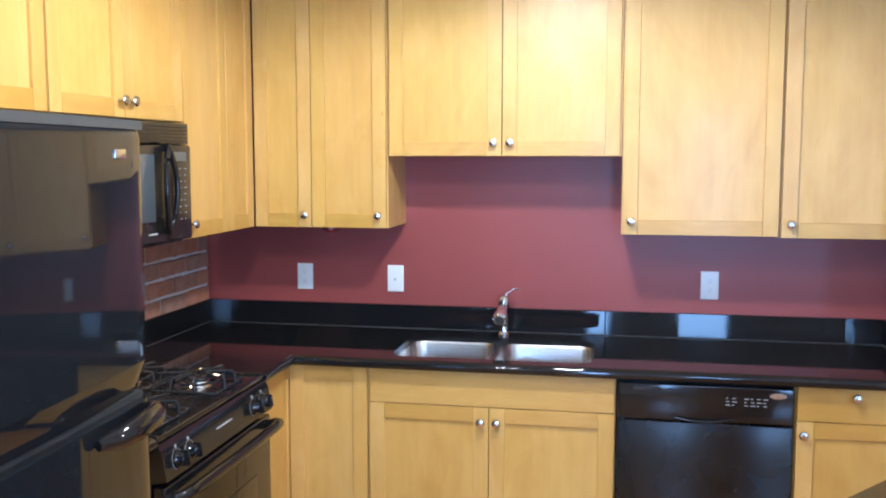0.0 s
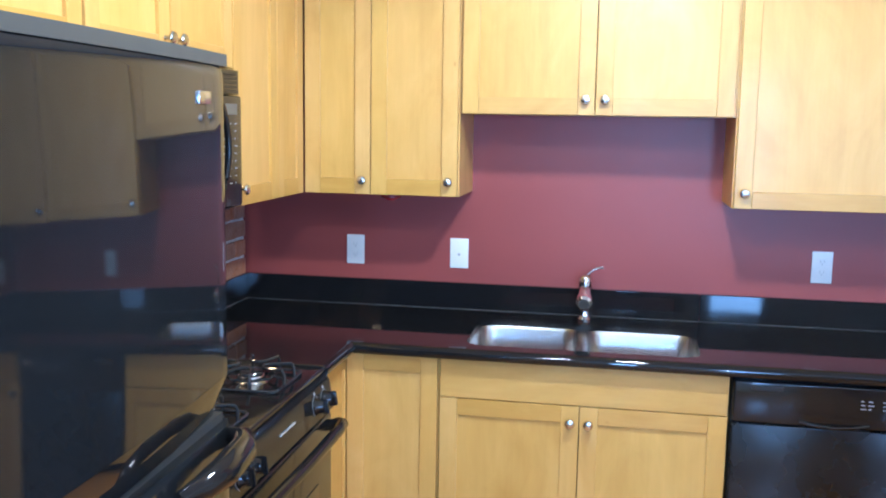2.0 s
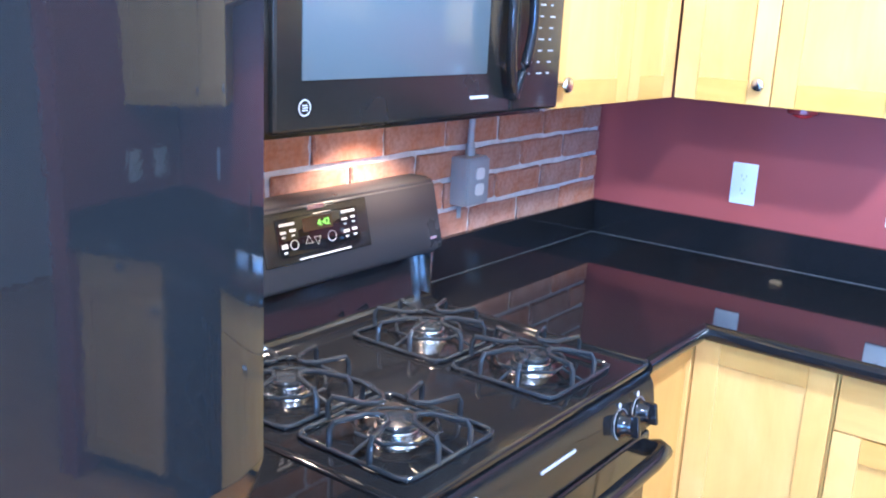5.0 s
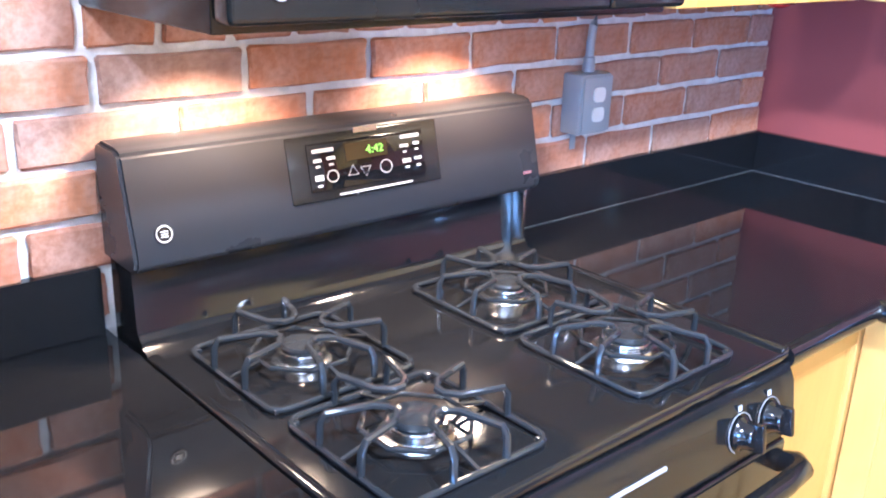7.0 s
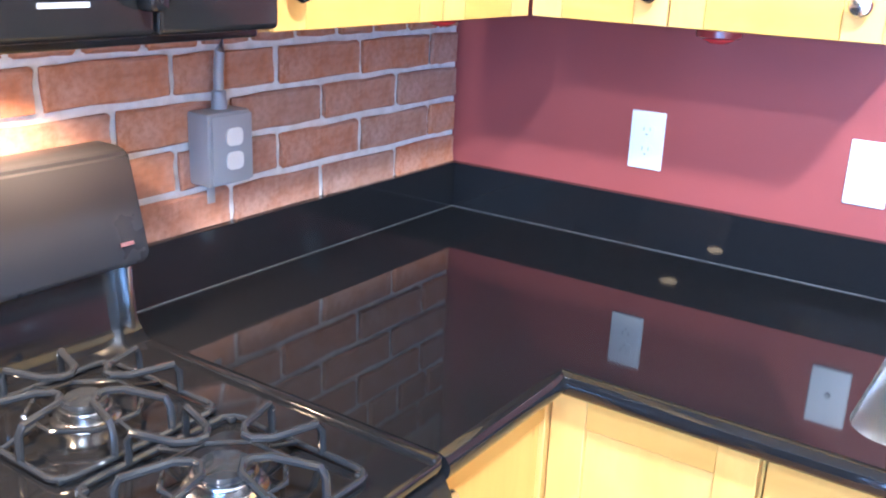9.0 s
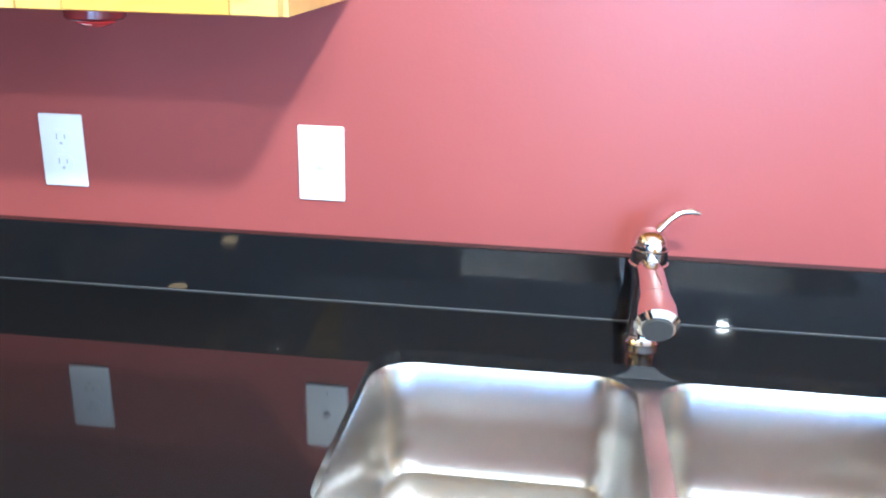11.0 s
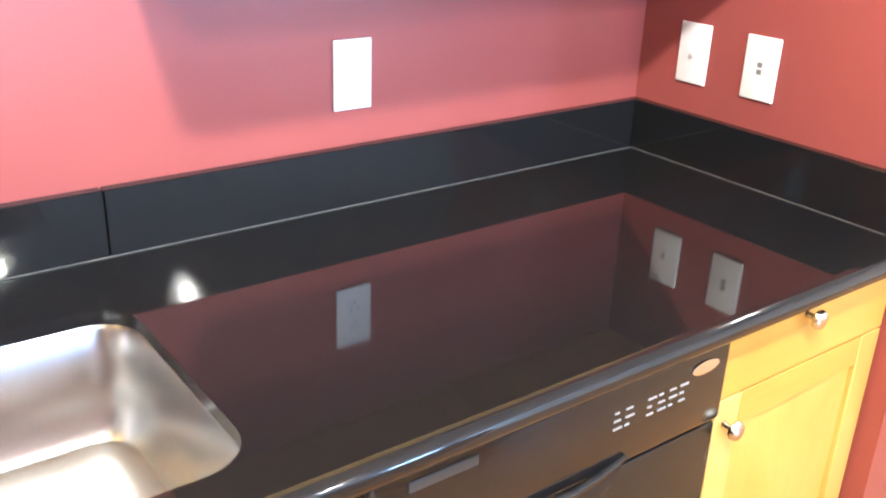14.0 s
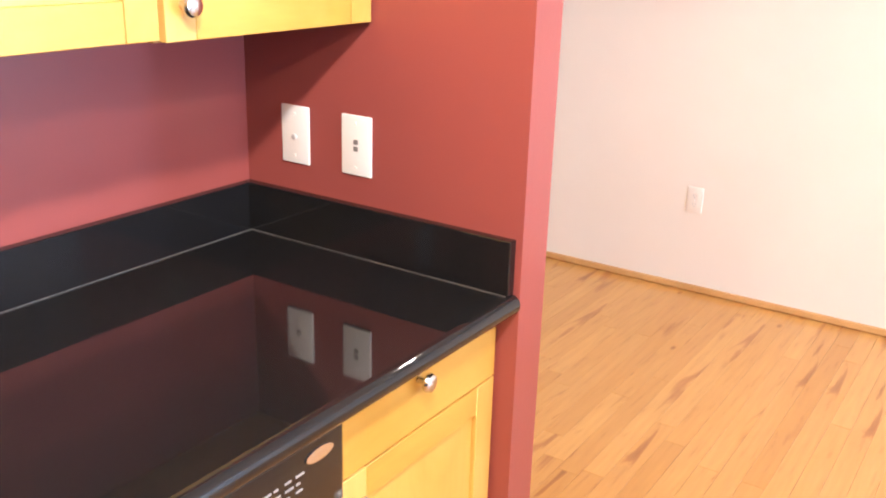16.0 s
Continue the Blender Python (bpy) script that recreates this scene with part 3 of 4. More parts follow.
def digits(text, parent, size, m, material):
    cu = bpy.data.curves.new("digits", "FONT")
    cu.body, cu.size, cu.extrude, cu.align_x = text, size, 0.0003, "LEFT"
    tmp = bpy.data.objects.new("digits", cu)
    scene.collection.objects.link(tmp)
    me = bpy.data.meshes.new_from_object(tmp.evaluated_get(bpy.context.evaluated_depsgraph_get()))
    bpy.data.objects.remove(tmp)
    me.materials.clear()
    me.materials.append(material)
    ob = new("clock_digits", me)
    ob.parent, ob.matrix_basis = parent, m
    return tagged(ob, "glowing green clock digits")


digits("4:42", cp, 0.022, pose(-0.006, -0.0050, 0.0125, 90), M_LCD)


def bars(parent, spots, y):
    for x, z, w_, h_ in spots:
        part("legend", bx(x - w_ / 2, y - 0.0008, z - h_ / 2, x + w_ / 2, y + 0.0008, z + h_ / 2), M_PRINT, parent, smooth=False)


bars(cp, [(-0.092, 0.030, 0.042, 0.007), (-0.105, 0.012, 0.015, 0.006), (-0.078, 0.014, 0.016, 0.006), (-0.105, 0.001, 0.008, 0.004), (-0.078, 0.002, 0.008, 0.004), (-0.105, -0.020, 0.016, 0.010), (-0.105, -0.035, 0.009, 0.004),
          (0.092, 0.034, 0.042, 0.007), (0.078, 0.016, 0.018, 0.006), (0.105, 0.018, 0.013, 0.006), (0.078, 0.004, 0.008, 0.004), (0.105, 0.006, 0.008, 0.004), (0.080, -0.014, 0.018, 0.008), (0.106, -0.012, 0.016, 0.006), (0.080, -0.027, 0.009, 0.004), (0.106, -0.026, 0.009, 0.004)], -0.0035)
for bx_, rot in ((-0.036, 0), (-0.010, 180)):
    part("arrow_key", tube([(bx_ + 0.012 * math.sin(radians(rot + k)), -0.0036, -0.018 + 0.012 * math.cos(radians(rot + k))) for k in (0, 120, 240)], 0.0011, 6, closed=True), M_PRINT, cp, "outlined arrow key")
part("stop_key", tube([(0.034 + 0.0125 * math.cos(2 * math.pi * k / 20), -0.0036, -0.018 + 0.0125 * math.sin(2 * math.pi * k / 20)) for k in range(20)], 0.0010, 6, closed=True), M_PRINT, cp, "round outlined key")
part("stop_key", tube([(-0.078 + 0.011 * math.cos(2 * math.pi * k / 20), -0.0036, -0.020 + 0.011 * math.sin(2 * math.pi * k / 20)) for k in range(20)], 0.0010, 6, closed=True), M_PRINT, cp, "round outlined key")
part("legend", bx(-0.07, -0.002, -0.0015, 0.07, 0.001, 0.0015), M_PRINT, guard, m=on_guard(pc + 0.01, 1.092, 0.003), smooth=False)
part("legend", bx(-0.022, -0.002, -0.004, 0.022, 0.001, 0.004), M_SILVER, guard, m=on_guard(pc, 1.182, 0.003), smooth=False)
RING = [(0.011 * math.cos(2 * math.pi * k / 24), -0.0022, 0.011 * math.sin(2 * math.pi * k / 24)) for k in range(24)]


def round_badge(parent, m):
    b = part("badge", lathe([(0.013, 0), (0.013, 0.002), (0.0005, 0.0022)], 24, pose(0, 0, 0, 90)), M_PLAST, parent, "round dark badge with a bright ring", m=m)
    part("badge_ring", tube(RING, 0.0011, 6, closed=True), M_PRINT, b)
    for dz in (-0.0035, 0.0, 0.0035):
        part("badge_mark", bx(-0.005, -0.0032, dz - 0.0008, 0.005, -0.0021, dz + 0.0008), M_PRINT, b, smooth=False)


round_badge(guard, on_guard(0.040, 1.083, 0.001))
part("legend", bx(-0.011, -0.002, -0.003, 0.011, 0.001, 0.003), M_SILVER, guard, m=on_guard(RW - 0.035, 1.07, 0.003), smooth=False)
# narrow satin nickel strip below the backguard's right end
part("bright_strip", bx(RW - 0.034, 0.505, 0.940, RW - 0.026, 0.548, 1.035, bevel=0.002), M_NICKEL, rg, "narrow bright metal strip under the backguard")
# front controls and oven door
part("control_fascia", prism([(-0.022, 0.892), (-0.034, 0.868), (-0.046, 0.792), (0.0, 0.785), (0.0, 0.893)], "x", 0.003, RW - 0.003), M_BLACK, rg)


def range_knob(x):
    m = pose(x, -0.041, 0.835, 90 - 9)
    k = part("knob", lathe([(0.024, 0), (0.0245, 0.004), (0.021, 0.008), (0.0185, 0.022), (0.0165, 0.026), (0.0005, 0.027)], 24), M_BLACK, rg, "black burner knob", m=m)
    part("grip", bx(-0.0055, -0.0215, 0.010, 0.0055, 0.0215, 0.038, bevel=0.004), M_BLACK, k)
    part("skirt_mark", tube([(0.029 * math.cos(radians(a)), 0.029 * math.sin(radians(a)), 0.0005) for a in range(-60, 241, 20)], 0.0008, 6), M_DIM, k, "white dial arc")
    part("pointer_mark", bx(-0.004, 0.032, -0.0005, 0.004, 0.040, 0.001), M_PRINT, k, smooth=False)


for kx in (0.075, 0.150, RW - 0.150, RW - 0.075):
    range_knob(kx)
part("legend", bx(RW / 2 - 0.05, -0.0415, 0.842, RW / 2 + 0.06, -0.0385, 0.847), M_PRINT, rg, "small printed maker line", smooth=False)
od = part("oven_door", bx(0.004, -0.040, 0.20, RW - 0.004, -0.001, 0.775, bevel=0.008, seg=3), M_BLACK, rg)
part("oven_window", bx(0.13, -0.0425, 0.36, RW - 0.13, -0.0385, 0.60, bevel=0.001), M_GLASSB, od)
part("oven_handle", tube([(0.012, -0.036, 0.735), (0.014, -0.066, 0.747), (0.03, -0.082, 0.750), (0.09, -0.088, 0.750), (RW / 2, -0.092, 0.750), (RW - 0.09, -0.088, 0.750), (RW - 0.03, -0.082, 0.750), (RW - 0.014, -0.066, 0.747), (RW - 0.012, -0.036, 0.735)], 0.017, 12), M_BLACK, od)
part("drawer", bx(0.004, -0.036, 0.05, RW - 0.004, -0.001, 0.192, bevel=0.008, seg=3), M_BLACK, rg)


def burner(x, y, r):
    b = part("burner", lathe([(r * 1.28, 0), (r * 1.24, 0.003), (r * 1.08, 0.004), (r * 1.02, 0.006), (r, 0.016), (r * 0.96, 0.019), (r * 0.75, 0.020), (0.0005, 0.020)], 32), M_ALU, cook, "bright aluminium burner", m=pose(x, y, 0.9125))
    part("burner_cap", lathe([(r * 0.86, 0.0203), (r * 0.88, 0.024), (r * 0.80, 0.028), (0.0005, 0.030)], 32), M_IRON, b)


BX = (0.168, RW - 0.200)
BY = (0.130, 0.376)
for gx in BX:
    for gy in BY:
        burner(gx, gy, 0.038 if gy < 0.3 else 0.033)


def grate(cx, cy):
    """One square burner grate: a low frame, four raised fingers each folded from two bars, and legs."""
    zt, zb, hw = 0.958, 0.918, 0.112
    g = thing("burner_grate", rg.matrix_basis @ pose(cx, cy, 0), "black enamelled wire burner grate on the cooktop", "grate", "burner grates")
    fr = round_rect(-hw, -hw, hw, hw, 0.02, 3)
    part("grate_frame", tube([(x, y, zb) for x, y in fr], 0.0042, 8, closed=True), M_IRON, g)
    for a in (0, 90, 180, 270):
        m = pose(0, 0, 0, 0, 0, a)
        pts = [(hw * 0.99, -0.040, zb), (hw * 0.98, -0.040, zt - 0.010), (hw * 0.93, -0.038, zt), (0.050, -0.022, zt), (0.036, -0.006, zt), (0.036, 0.006, zt), (0.050, 0.022, zt), (hw * 0.93, 0.038, zt), (hw * 0.98, 0.040, zt - 0.010), (hw * 0.99, 0.040, zb)]
        part("finger", tube(pts, 0.0050, 8), M_IRON, g, m=m)
    ring = [(0.070 * math.cos(radians(a)), 0.070 * math.sin(radians(a)), 0.930) for a in range(22, 382, 45)]
    part("inner_ring", tube(ring, 0.0036, 8, closed=True), M_IRON, g, "low octagonal wire ring round the burner")
    for k in range(4):
        part("tie_bar", tube([(0.066, 0, 0.930), (hw, 0, zb)], 0.0034, 6), M_IRON, g, m=pose(0, 0, 0, 0, 0, 90 * k))
    for sx in (-1, 1):
        for sy in (-1, 1):
            part("foot", bx(sx * (hw - 0.008) - 0.006, sy * (hw - 0.008) - 0.006, 0.9125, sx * (hw - 0.008) + 0.006, sy * (hw - 0.008) + 0.006, zb + 0.002, bevel=0.002), M_IRON, g)
    return g


for gx in BX:
    for gy in BY:
        grate(gx, gy)

# ---- microwave ----
MW0, MW1, MZ0, MZ1 = -1.704, -0.942, 1.368, 1.772
mw = thing("microwave", west(MW0, 0.36) @ pose(0, 0, MZ0), "black over-the-range microwave with an oval handle", "microwave")
W, H = MW1 - MW0, MZ1 - MZ0
part("body", bx(0.001, 0.0, 0.0, W - 0.001, 0.355, H - 0.002, bevel=0.004), M_PLAST, mw)
part("door", bx(0.002, -0.038, 0.012, W * 0.77, -0.001, H - 0.075, bevel=0.008, seg=3), M_PLAST, mw)
part("window", bx(0.055, -0.0405, 0.085, W * 0.66, -0.0365, H - 0.105, bevel=0.002), M_MWGLASS, mw, "grey mesh door glass with the room's reflection in its colour")
cpn = part("control_panel", bx(W * 0.772, -0.038, 0.012, W - 0.002, -0.001, H - 0.075, bevel=0.008, seg=3), M_PLAST, mw)
part("display", bx(W * 0.83, -0.0395, H - 0.128, W * 0.95, -0.0375, H - 0.098), mat("display_grey", (0.12, 0.12, 0.11), 0.3), cpn, smooth=False)
for r_ in range(9):
    for c_ in range(3):
        part("key_legend", bx(W * (0.830 + 0.048 * c_), -0.0392, H - 0.155 - 0.021 * r_, W * (0.830 + 0.048 * c_) + 0.008 + 0.005 * ((r_ * 2 + c_) % 3), -0.0376, H - 0.1520 - 0.021 * r_), M_DIM, cpn, smooth=False)
vent = part("vent_grille", bx(0.002, -0.030, H - 0.072, W - 0.002, -0.001, H - 0.003, bevel=0.003), M_PLAST, mw)
for k in range(5):
    part("slat", bx(0.02, -0.0345, H - 0.067 + 0.0125 * k, W - 0.02, -0.029, H - 0.060 + 0.0125 * k, bevel=0.001, seg=1), M_BLACK, vent)
hx = W * 0.755
arc = [(0.036 * (1 - (v / 10) ** 2), 0.140 * v / 10) for v in range(-10, 11)]
loop = [(hx + a, -0.062 + 0.012 * (c / 0.14) ** 2, 0.185 + c) for a, c in arc] + [(hx - a, -0.062 + 0.012 * (c / 0.14) ** 2, 0.185 + c) for a, c in arc[-2:0:-1]]
part("handle", tube(loop, 0.0100, 12, closed=True), M_BLACK, mw, "glossy black oval loop handle")
for s in (-1, 1):
    part("handle_mount", bx(hx - 0.012, -0.060, 0.185 + s * 0.135 - 0.012, hx + 0.012, -0.036, 0.185 + s * 0.135 + 0.012, bevel=0.005), M_BLACK, mw)
round_badge(mw, pose(0.060, -0.038, 0.048))
part("legend", bx(W * 0.60, -0.0395, 0.043, W * 0.67, -0.0375, 0.048), M_PRINT, mw, smooth=False)
for hx_, hy_ in HOOD:
    part("hood_light", lathe([(0.028, -0.0005), (0.026, -0.004), (0.0005, -0.006)], 20, pose(hy_ - MW0, 0.36 - hx_, 0)), M_HOODL, mw, "lit warm lamp lens under the microwave")

# ---- refrigerator ----
FX, FY1, FW, FZ = 0.906, -2.154, 0.82, 1.729


def curved_door(z0, z1, lip, round_top):
    """A door with a gently bowed front and rounded vertical edges; lip: height of the inward-slanting bottom band."""
    n, d = 24, 0.065
    front = []
    for k in range(n + 1):
        u = k / n
        e = min(u, 1 - u) * FW
        edge = 0.010 * (1 - math.sqrt(max(0, 1 - (1 - min(e / 0.010, 1)) ** 2)))
        front.append((u * FW, -d - 0.016 * (1 - (2 * u - 1) ** 2) + edge))
    levels = ([(z0, 0.026)] if lip else []) + [(z0 + lip, 0.0)]
    if round_top:
        levels += [(z1 - 0.034 * (1 - math.sin(radians(a))), 0.034 * (1 - math.cos(radians(a)))) for a in range(0, 91, 15)]
    else:
        levels += [(z1, 0.0)]
    bm = bmesh.new()
    rings = []
    for z, back in levels:
        rings.append([bm.verts.new((0.0, 0.0, z))] + [bm.verts.new((x, min(y + back, -0.002), z)) for x, y in front] + [bm.verts.new((FW, 0.0, z))])
    for a, c in zip(rings, rings[1:]):
        ring_faces(bm, a, c)
    bm.faces.new(rings[0][::-1]), bm.faces.new(rings[-1])
    bmesh.ops.recalc_face_normals(bm, faces=bm.faces)
    return bm


fr = thing("refrigerator", pose(FX - 0.083, FY1, 0, 0, 0, 92.0) @ pose(-FW, 0, 0), "tall black top-freezer refrigerator with moulded handles", "refrigerator")
part("body", bx(0.004, 0.0, 0.03, FW - 0.004, 0.76, FZ - 0.012, bevel=0.006), M_FRIDGE, fr)
fz_split = 1.165
fd = part("freezer_door", curved_door(fz_split + 0.077, FZ, 0.0, True), M_FRIDGE, fr)
part("door_lip", curved_door(fz_split + 0.006, fz_split + 0.0765, 0.070, False), M_FRIDGE, fd, "slanted lower lip of the freezer door")
ld = part("fridge_door", curved_door(0.12, fz_split - 0.006, 0.0, False), M_FRIDGE, fr)
part("gasket", bx(0.012, -0.05, fz_split - 0.008, FW - 0.012, -0.002, fz_split + 0.008), M_SLOT, fr)
hl = tube([(FW - 0.020, -0.066, fz_split - 0.028), (FW - 0.035, -0.092, fz_split - 0.028), (FW - 0.08, -0.108, fz_split - 0.028), (FW - 0.16, -0.112, fz_split - 0.030), (FW - 0.22, -0.104, fz_split - 0.032), (FW - 0.26, -0.088, fz_split - 0.034)], [0.014, 0.019, 0.022, 0.022, 0.018, 0.010], 14, 1.1)
part("handle", hl, M_BLACK, ld, "moulded black pull handle")
part("badge", bx(FW - 0.140, -0.0775, FZ - 0.074, FW - 0.100, -0.0650, FZ - 0.056, bevel=0.0008), M_SILVER, fd, "small silver badge")
rim = [(FW * k / 24, -0.062 - 0.016 * (1 - (k / 12 - 1) ** 2)) for k in range(25)]
cap = plate([(0.0, -0.001)] + rim + [(FW, -0.001)], [], FZ - 0.016, FZ + 0.002)
part("top_cap", cap, M_CAP, fd, "matte grey top edge of the freezer door")
part("kick_grille", bx(0.01, -0.03, 0.02, FW - 0.01, 0.0, 0.11, bevel=0.004), M_PLAST, fr)

# ---- wall plates ----


def wall_plate(m, label, kind, white=M_WHITE):
    w_, h_ = 0.0715, 0.1155
    p = thing("wall_plate", m, label, "outlet" if kind == "duplex" else "wall plate", "white wall plates")
    part("cover", bx(-w_ / 2, -0.006, -h_ / 2, w_ / 2, -0.0005, h_ / 2, bevel=0.0028, seg=3), white, p)
    if kind == "duplex":
        for s in (-1, 1):
            f = part("socket", prism([(x, z + s * 0.0195) for x, z in round_rect(-0.0165, -0.0135, 0.0165, 0.0135, 0.010, 4)], "y", -0.0072, -0.0055), white, p)
            for dx, hh in ((-0.0065, 0.0045), (0.0065, 0.0035)):
                part("slot", bx(dx - 0.0011, -0.0078, s * 0.0195 + 0.003 - hh, dx + 0.0011, -0.0070, s * 0.0195 + 0.003 + hh), M_PIN, f, smooth=False)
            part("slot", bx(-0.0022, -0.0078, s * 0.0195 - 0.0095, 0.0022, -0.0070, s * 0.0195 - 0.0055), M_PIN, f, smooth=False)
    elif kind == "jack":
        part("jack", lathe([(0.0055, 0.0058), (0.0055, 0.011), (0.002, 0.012), (0.0005, 0.012)], 14, pose(0, 0, -0.004, 90)), M_PIN, p, "small metal cable jack")
    else:
        for dz in (-0.006, 0.007):
            part("jack", bx(-0.005, -0.0075, dz - 0.0045, 0.005, -0.0055, dz + 0.0045), M_JACK, p, "small grey phone jack")
    for s in ((0,) if kind == "duplex" else (-0.042, 0.042)):
        part("screw", lathe([(0.003, 0), (0.0025, 0.0012), (0.0005, 0.0014)], 10, pose(0, -0.006, s, 90)), M_WHITE, p)
    return p


ZP = 1.1295
wall_plate(pose(0.470, 0, ZP), "white duplex outlet on the red wall by the corner", "duplex")
wall_plate(pose(0.884, 0, ZP), "white cable jack plate on the red wall", "jack")
wall_plate(pose(2.208, 0, ZP + 0.004), "white duplex outlet on the red wall above the dishwasher", "duplex")
wall_plate(pose(XR, -0.136, ZP, 0, 0, -90), "white cable jack plate on the end wall", "jack")
wall_plate(pose(XR, -0.289, ZP, 0, 0, -90), "white phone jack plate on the end wall", "phone")
wall_plate(pose(XFAR, -0.13, 0.42, 0, 0, -90), "cream painted outlet low on the cream wall", "duplex", M_CREAM)

# metal outlet box with its conduit
eb = thing("junction_box", pose(0.0, -0.720, 1.157, 0, 0, 90), "grey metal surface outlet box on the brick wall", "outlet")
part("box", bx(-0.046, -0.060, -0.060, 0.046, -0.010, 0.060, bevel=0.006), M_GALV, eb)
part("cover", bx(-0.040, -0.0645, -0.055, 0.044, -0.0605, 0.055, bevel=0.002), M_GALV, eb)
for s in (-1, 1):
    part("socket", prism([(x + 0.004, z + s * 0.0195) for x, z in round_rect(-0.017, -0.0145, 0.017, 0.0145, 0.010, 4)], "y", -0.0675, -0.0640), M_WHITE, eb, "white socket face")
part("conduit", tube([(0.006, -0.030, 0.060), (0.006, -0.030, 0.115), (0.010, -0.030, 0.15), (0.022, -0.034, 0.19), (0.040, -0.040, 0.232)], 0.0085, 12), M_GALV, eb, "thin bent grey conduit")
part("connector", lathe([(0.013, 0.060), (0.013, 0.072), (0.0115, 0.075), (0.0115, 0.088), (0.009, 0.090)], 16, pose(0.006, -0.030, 0)), M_GALV, eb)
part("strap", bx(-0.010, -0.012, -0.10, 0.006, -0.010, -0.060), M_GALV, eb)

# puck lights under the wall cabinets
# dark red puts the red wall's glint into the chrome rims' colour
M_PUCK = mat("puck_red_glint", (0.22, 0.025, 0.025), 0.25)
for px, py in ((0.23, -0.385), (0.673, -0.25)):
    pk = thing("puck_light", pose(px, py, UB), "small round red-lensed puck light under a cabinet", "light", "puck lights")
    part("rim", lathe([(0.036, -0.0005), (0.036, -0.012), (0.032, -0.015), (0.026, -0.015), (0.026, -0.010)], 24), M_PUCK, pk)
    part("lens", lathe([(0.0255, -0.0120), (0.024, -0.018), (0.014, -0.023), (0.0005, -0.0245)], 24), mat("puck_lens", (0.55, 0.03, 0.03), 0.12), pk, "glossy red lens")

# recessed ceiling lights, with housings for the two added fill ones too
for cx, cy, _, _ in CANS:
    dl = thing("ceiling_downlight_or_fill", pose(cx, cy, CEIL), "round recessed ceiling light with white trim, lit; two are added fill", "light", "ceiling downlights")
    part("trim_ring", lathe([(0.105, -0.0005), (0.105, -0.004), (0.095, -0.008), (0.078, -0.008), (0.070, -0.003)], 32), M_WHITE, dl)
    # this ring glows where a reflector would only be lit by the bulb
    part("lens", lathe([(0.0690, -0.0006), (0.064, -0.0030), (0.0325, -0.0040), (0.0305, -0.0010)], 32), M_REFL_GLOW, dl, "glowing ring in place of a lit pale reflector")
    part("bulb", lathe([(0.029, -0.001), (0.026, -0.004), (0.0005, -0.006)], 24), M_BULB, dl, "glowing bulb face")

# bar island
isl = thing("bar_island", pose(0, 0, 0), "bar height island with a black granite top", "island")
itop = [(2.05, -2.49), (2.42, -2.04), (3.2, -2.04), (3.2, -2.95), (2.05, -2.95)]
ib = [(2.2, -2.5), (2.5, -2.2), (3.0, -2.2), (3.0, -2.8), (2.2, -2.8)]
part("island_top", plate(itop, [], 1.032, 1.07), M_GRAN, isl)
part("island_base", plate(ib, [], 0.002, 1.0315), M_MAPLE, isl, smooth=False)

# ---- pieces of the walls and floor ----
COURSE, Z0B, PITCH = 0.0757, 1.0070, 0.2265
JOINT = 0.013
rb = random.Random(4)


def brick_mesh(w_, d_):
    """A worn brick with uneven arrises, its length along y."""
    bm = bx(0.0, 0, 0, d_, w_, COURSE - JOINT, bevel=0.0035, seg=1)
    bmesh.ops.subdivide_edges(bm, edges=[e for e in bm.edges if e.calc_length() > 0.05], cuts=2)
    for v in bm.verts:
        v.co += Vector((rb.uniform(-0.0012, 0.0012), rb.uniform(-0.0022, 0.0022), rb.uniform(-0.0024, 0.0024)))
    me = bpy.data.meshes.new("brick")
    bm.to_mesh(me)
    bm.free()
    me.materials.append(M_BRICK)
    return me


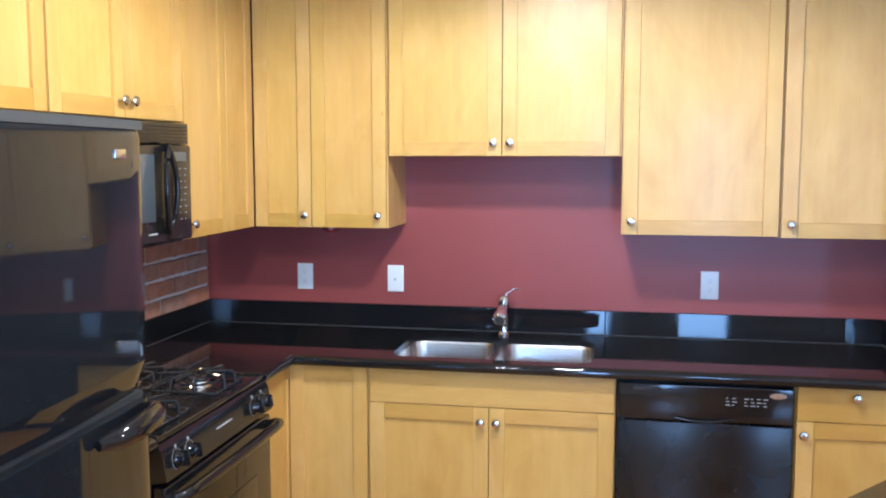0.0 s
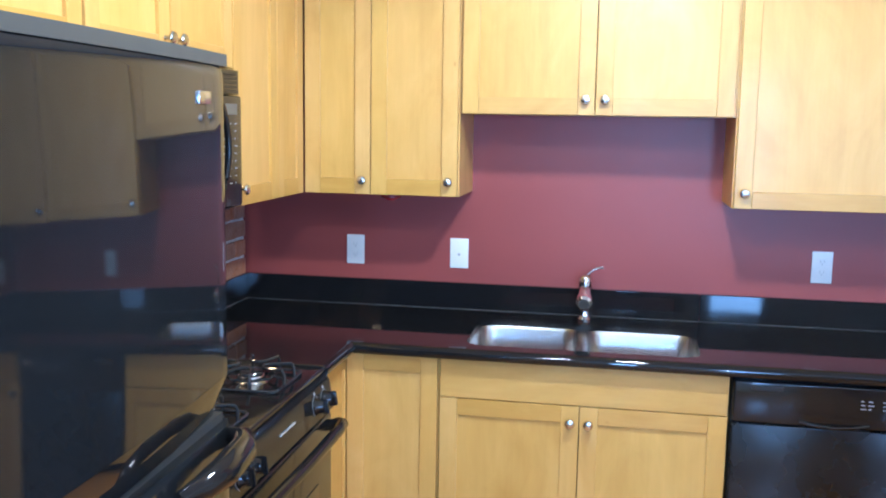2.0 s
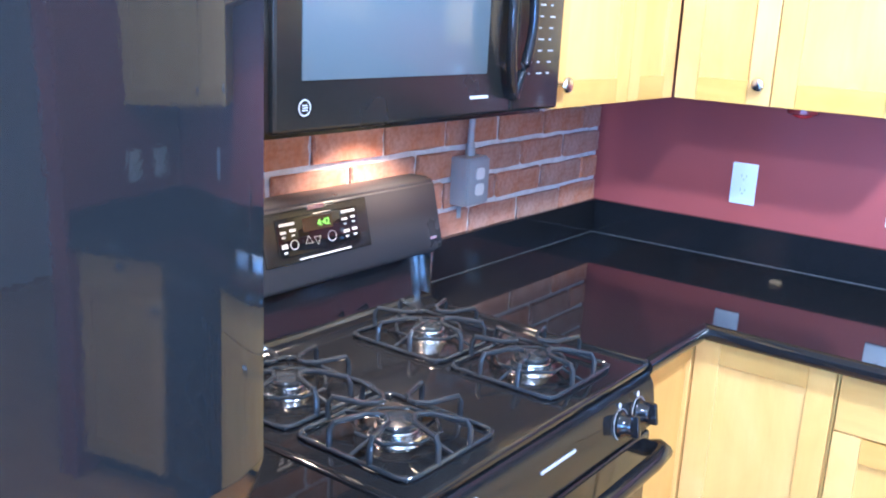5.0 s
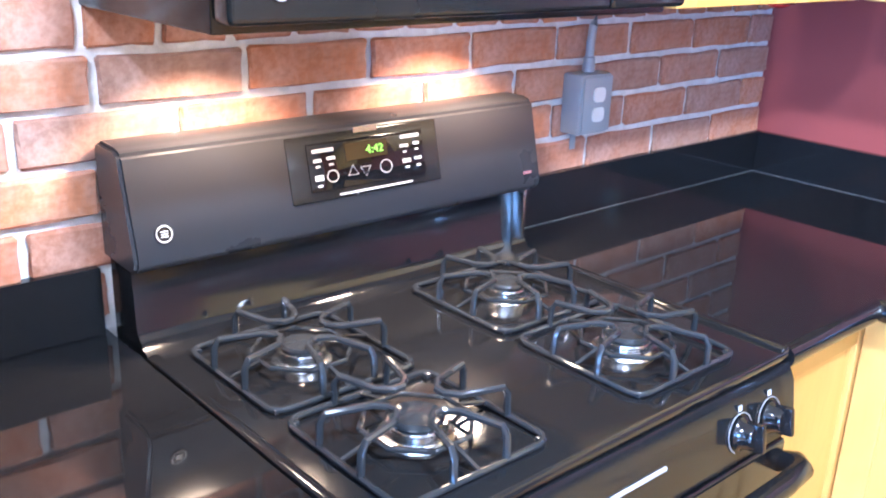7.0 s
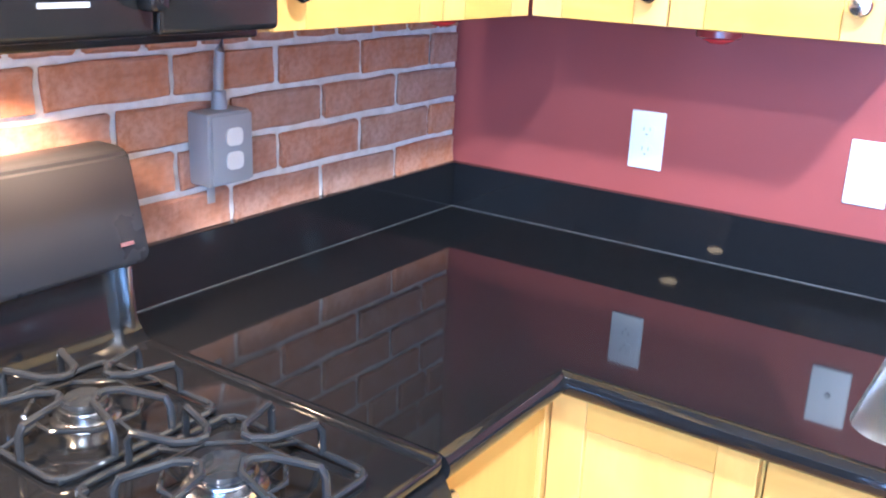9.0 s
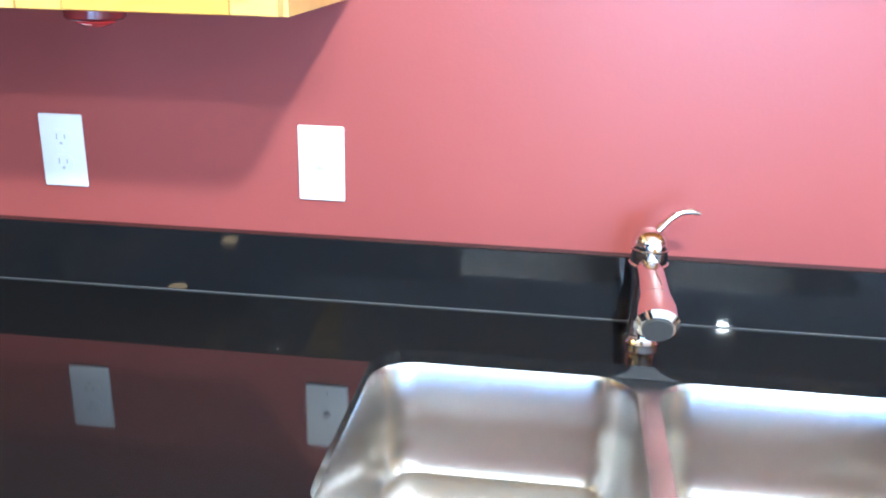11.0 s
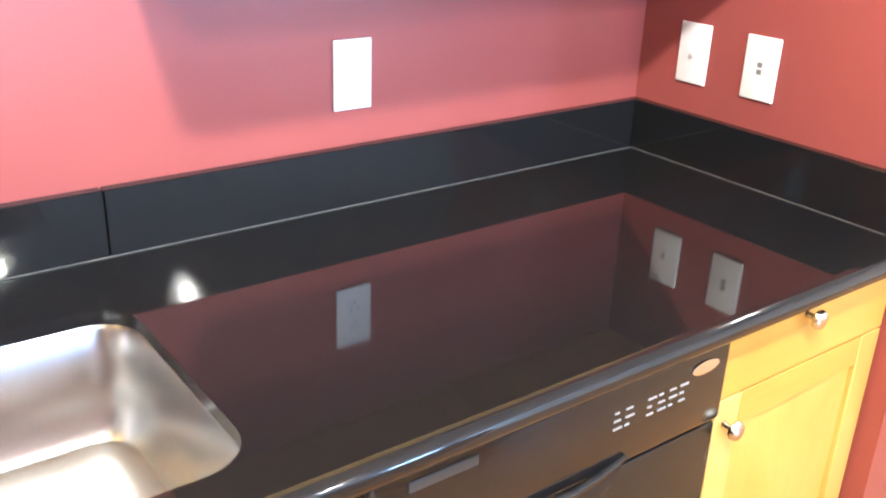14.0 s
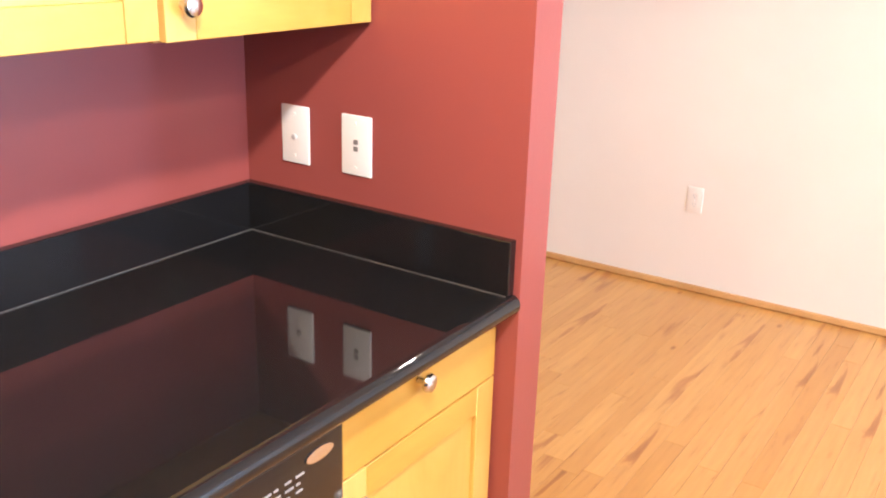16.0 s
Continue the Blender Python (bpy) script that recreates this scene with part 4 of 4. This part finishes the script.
# stretcher courses break joint by half a brick; the course under the wall cabinets is all headers
LONG = [brick_mesh(PITCH - JOINT, 0.010 + 0.0015 * (k % 3)) for k in range(6)]
HEADER = [brick_mesh(0.1085 - JOINT, 0.010 + 0.0015 * (k % 2)) for k in range(4)]
CLOSER = [brick_mesh(w_ - JOINT, 0.011) for w_ in (0.108, 0.220, 0.078)]
for c in range(-1, 6):
    header = c == 4
    first, w0 = (CLOSER[2], 0.078) if header else (CLOSER[0], 0.108) if c % 2 else (CLOSER[1], 0.220)
    y = -w0
    items = [(first, y)]
    step = 0.1085 if header else PITCH
    while y > -2.2:
        y -= step
        items.append((rb.choice(HEADER if header else LONG), y))
    for me, yy in items:
        ob = new("brick", me)
        ob.parent = wall_w
        ob.matrix_basis = pose(0.0, yy + JOINT / 2, Z0B + c * COURSE + JOINT / 2 + rb.uniform(-0.0012, 0.0012), rb.uniform(-0.5, 0.5))

floor = setting("floor", bx(-0.15, YS, -0.05, XFAR, 1.6, -0.0125), M_GAP, "honey oak strip floor with dark streaks")
rp = random.Random(9)
PW = 0.0680
near, rest = [], bmesh.new()
row = 0
yy = YS
while yy < 1.6 - 0.01:
    x = -0.1 - rp.uniform(0, 0.8)
    while x < XFAR:
        ln = rp.choice((0.5, 0.75, 0.95, 1.2, 1.5, 1.8))
        a, b = max(x, -0.1), min(x + ln, XFAR - 0.001)
        if b - a > 0.02:
            if a > 2.4 and -2.0 < yy < 0.9:
                near.append((a, yy, b - a))
            else:
                box(rest, a + 0.0006, yy + 0.0006, -0.0124, b - 0.0006, min(yy + PW - 0.0006, 1.6), 0.0)
        x += ln
    yy += PW
meshes = {}
for a, y0, ln in near:
    key = round(ln, 3)
    if key not in meshes:
        bm = bx(0.0003, 0.0003, -0.0124, ln - 0.0003, PW - 0.0003, 0.0, bevel=0.0004, seg=1)
        me = bpy.data.meshes.new("plank")
        bm.to_mesh(me)
        bm.free()
        me.materials.append(M_OAK)
        meshes[key] = me
    ob = new("plank", meshes[key])
    ob.parent = floor
    ob.matrix_basis = pose(a, y0, 0)
part("planking", rest, M_OAK, floor, smooth=False)["kind"] = "stuff"
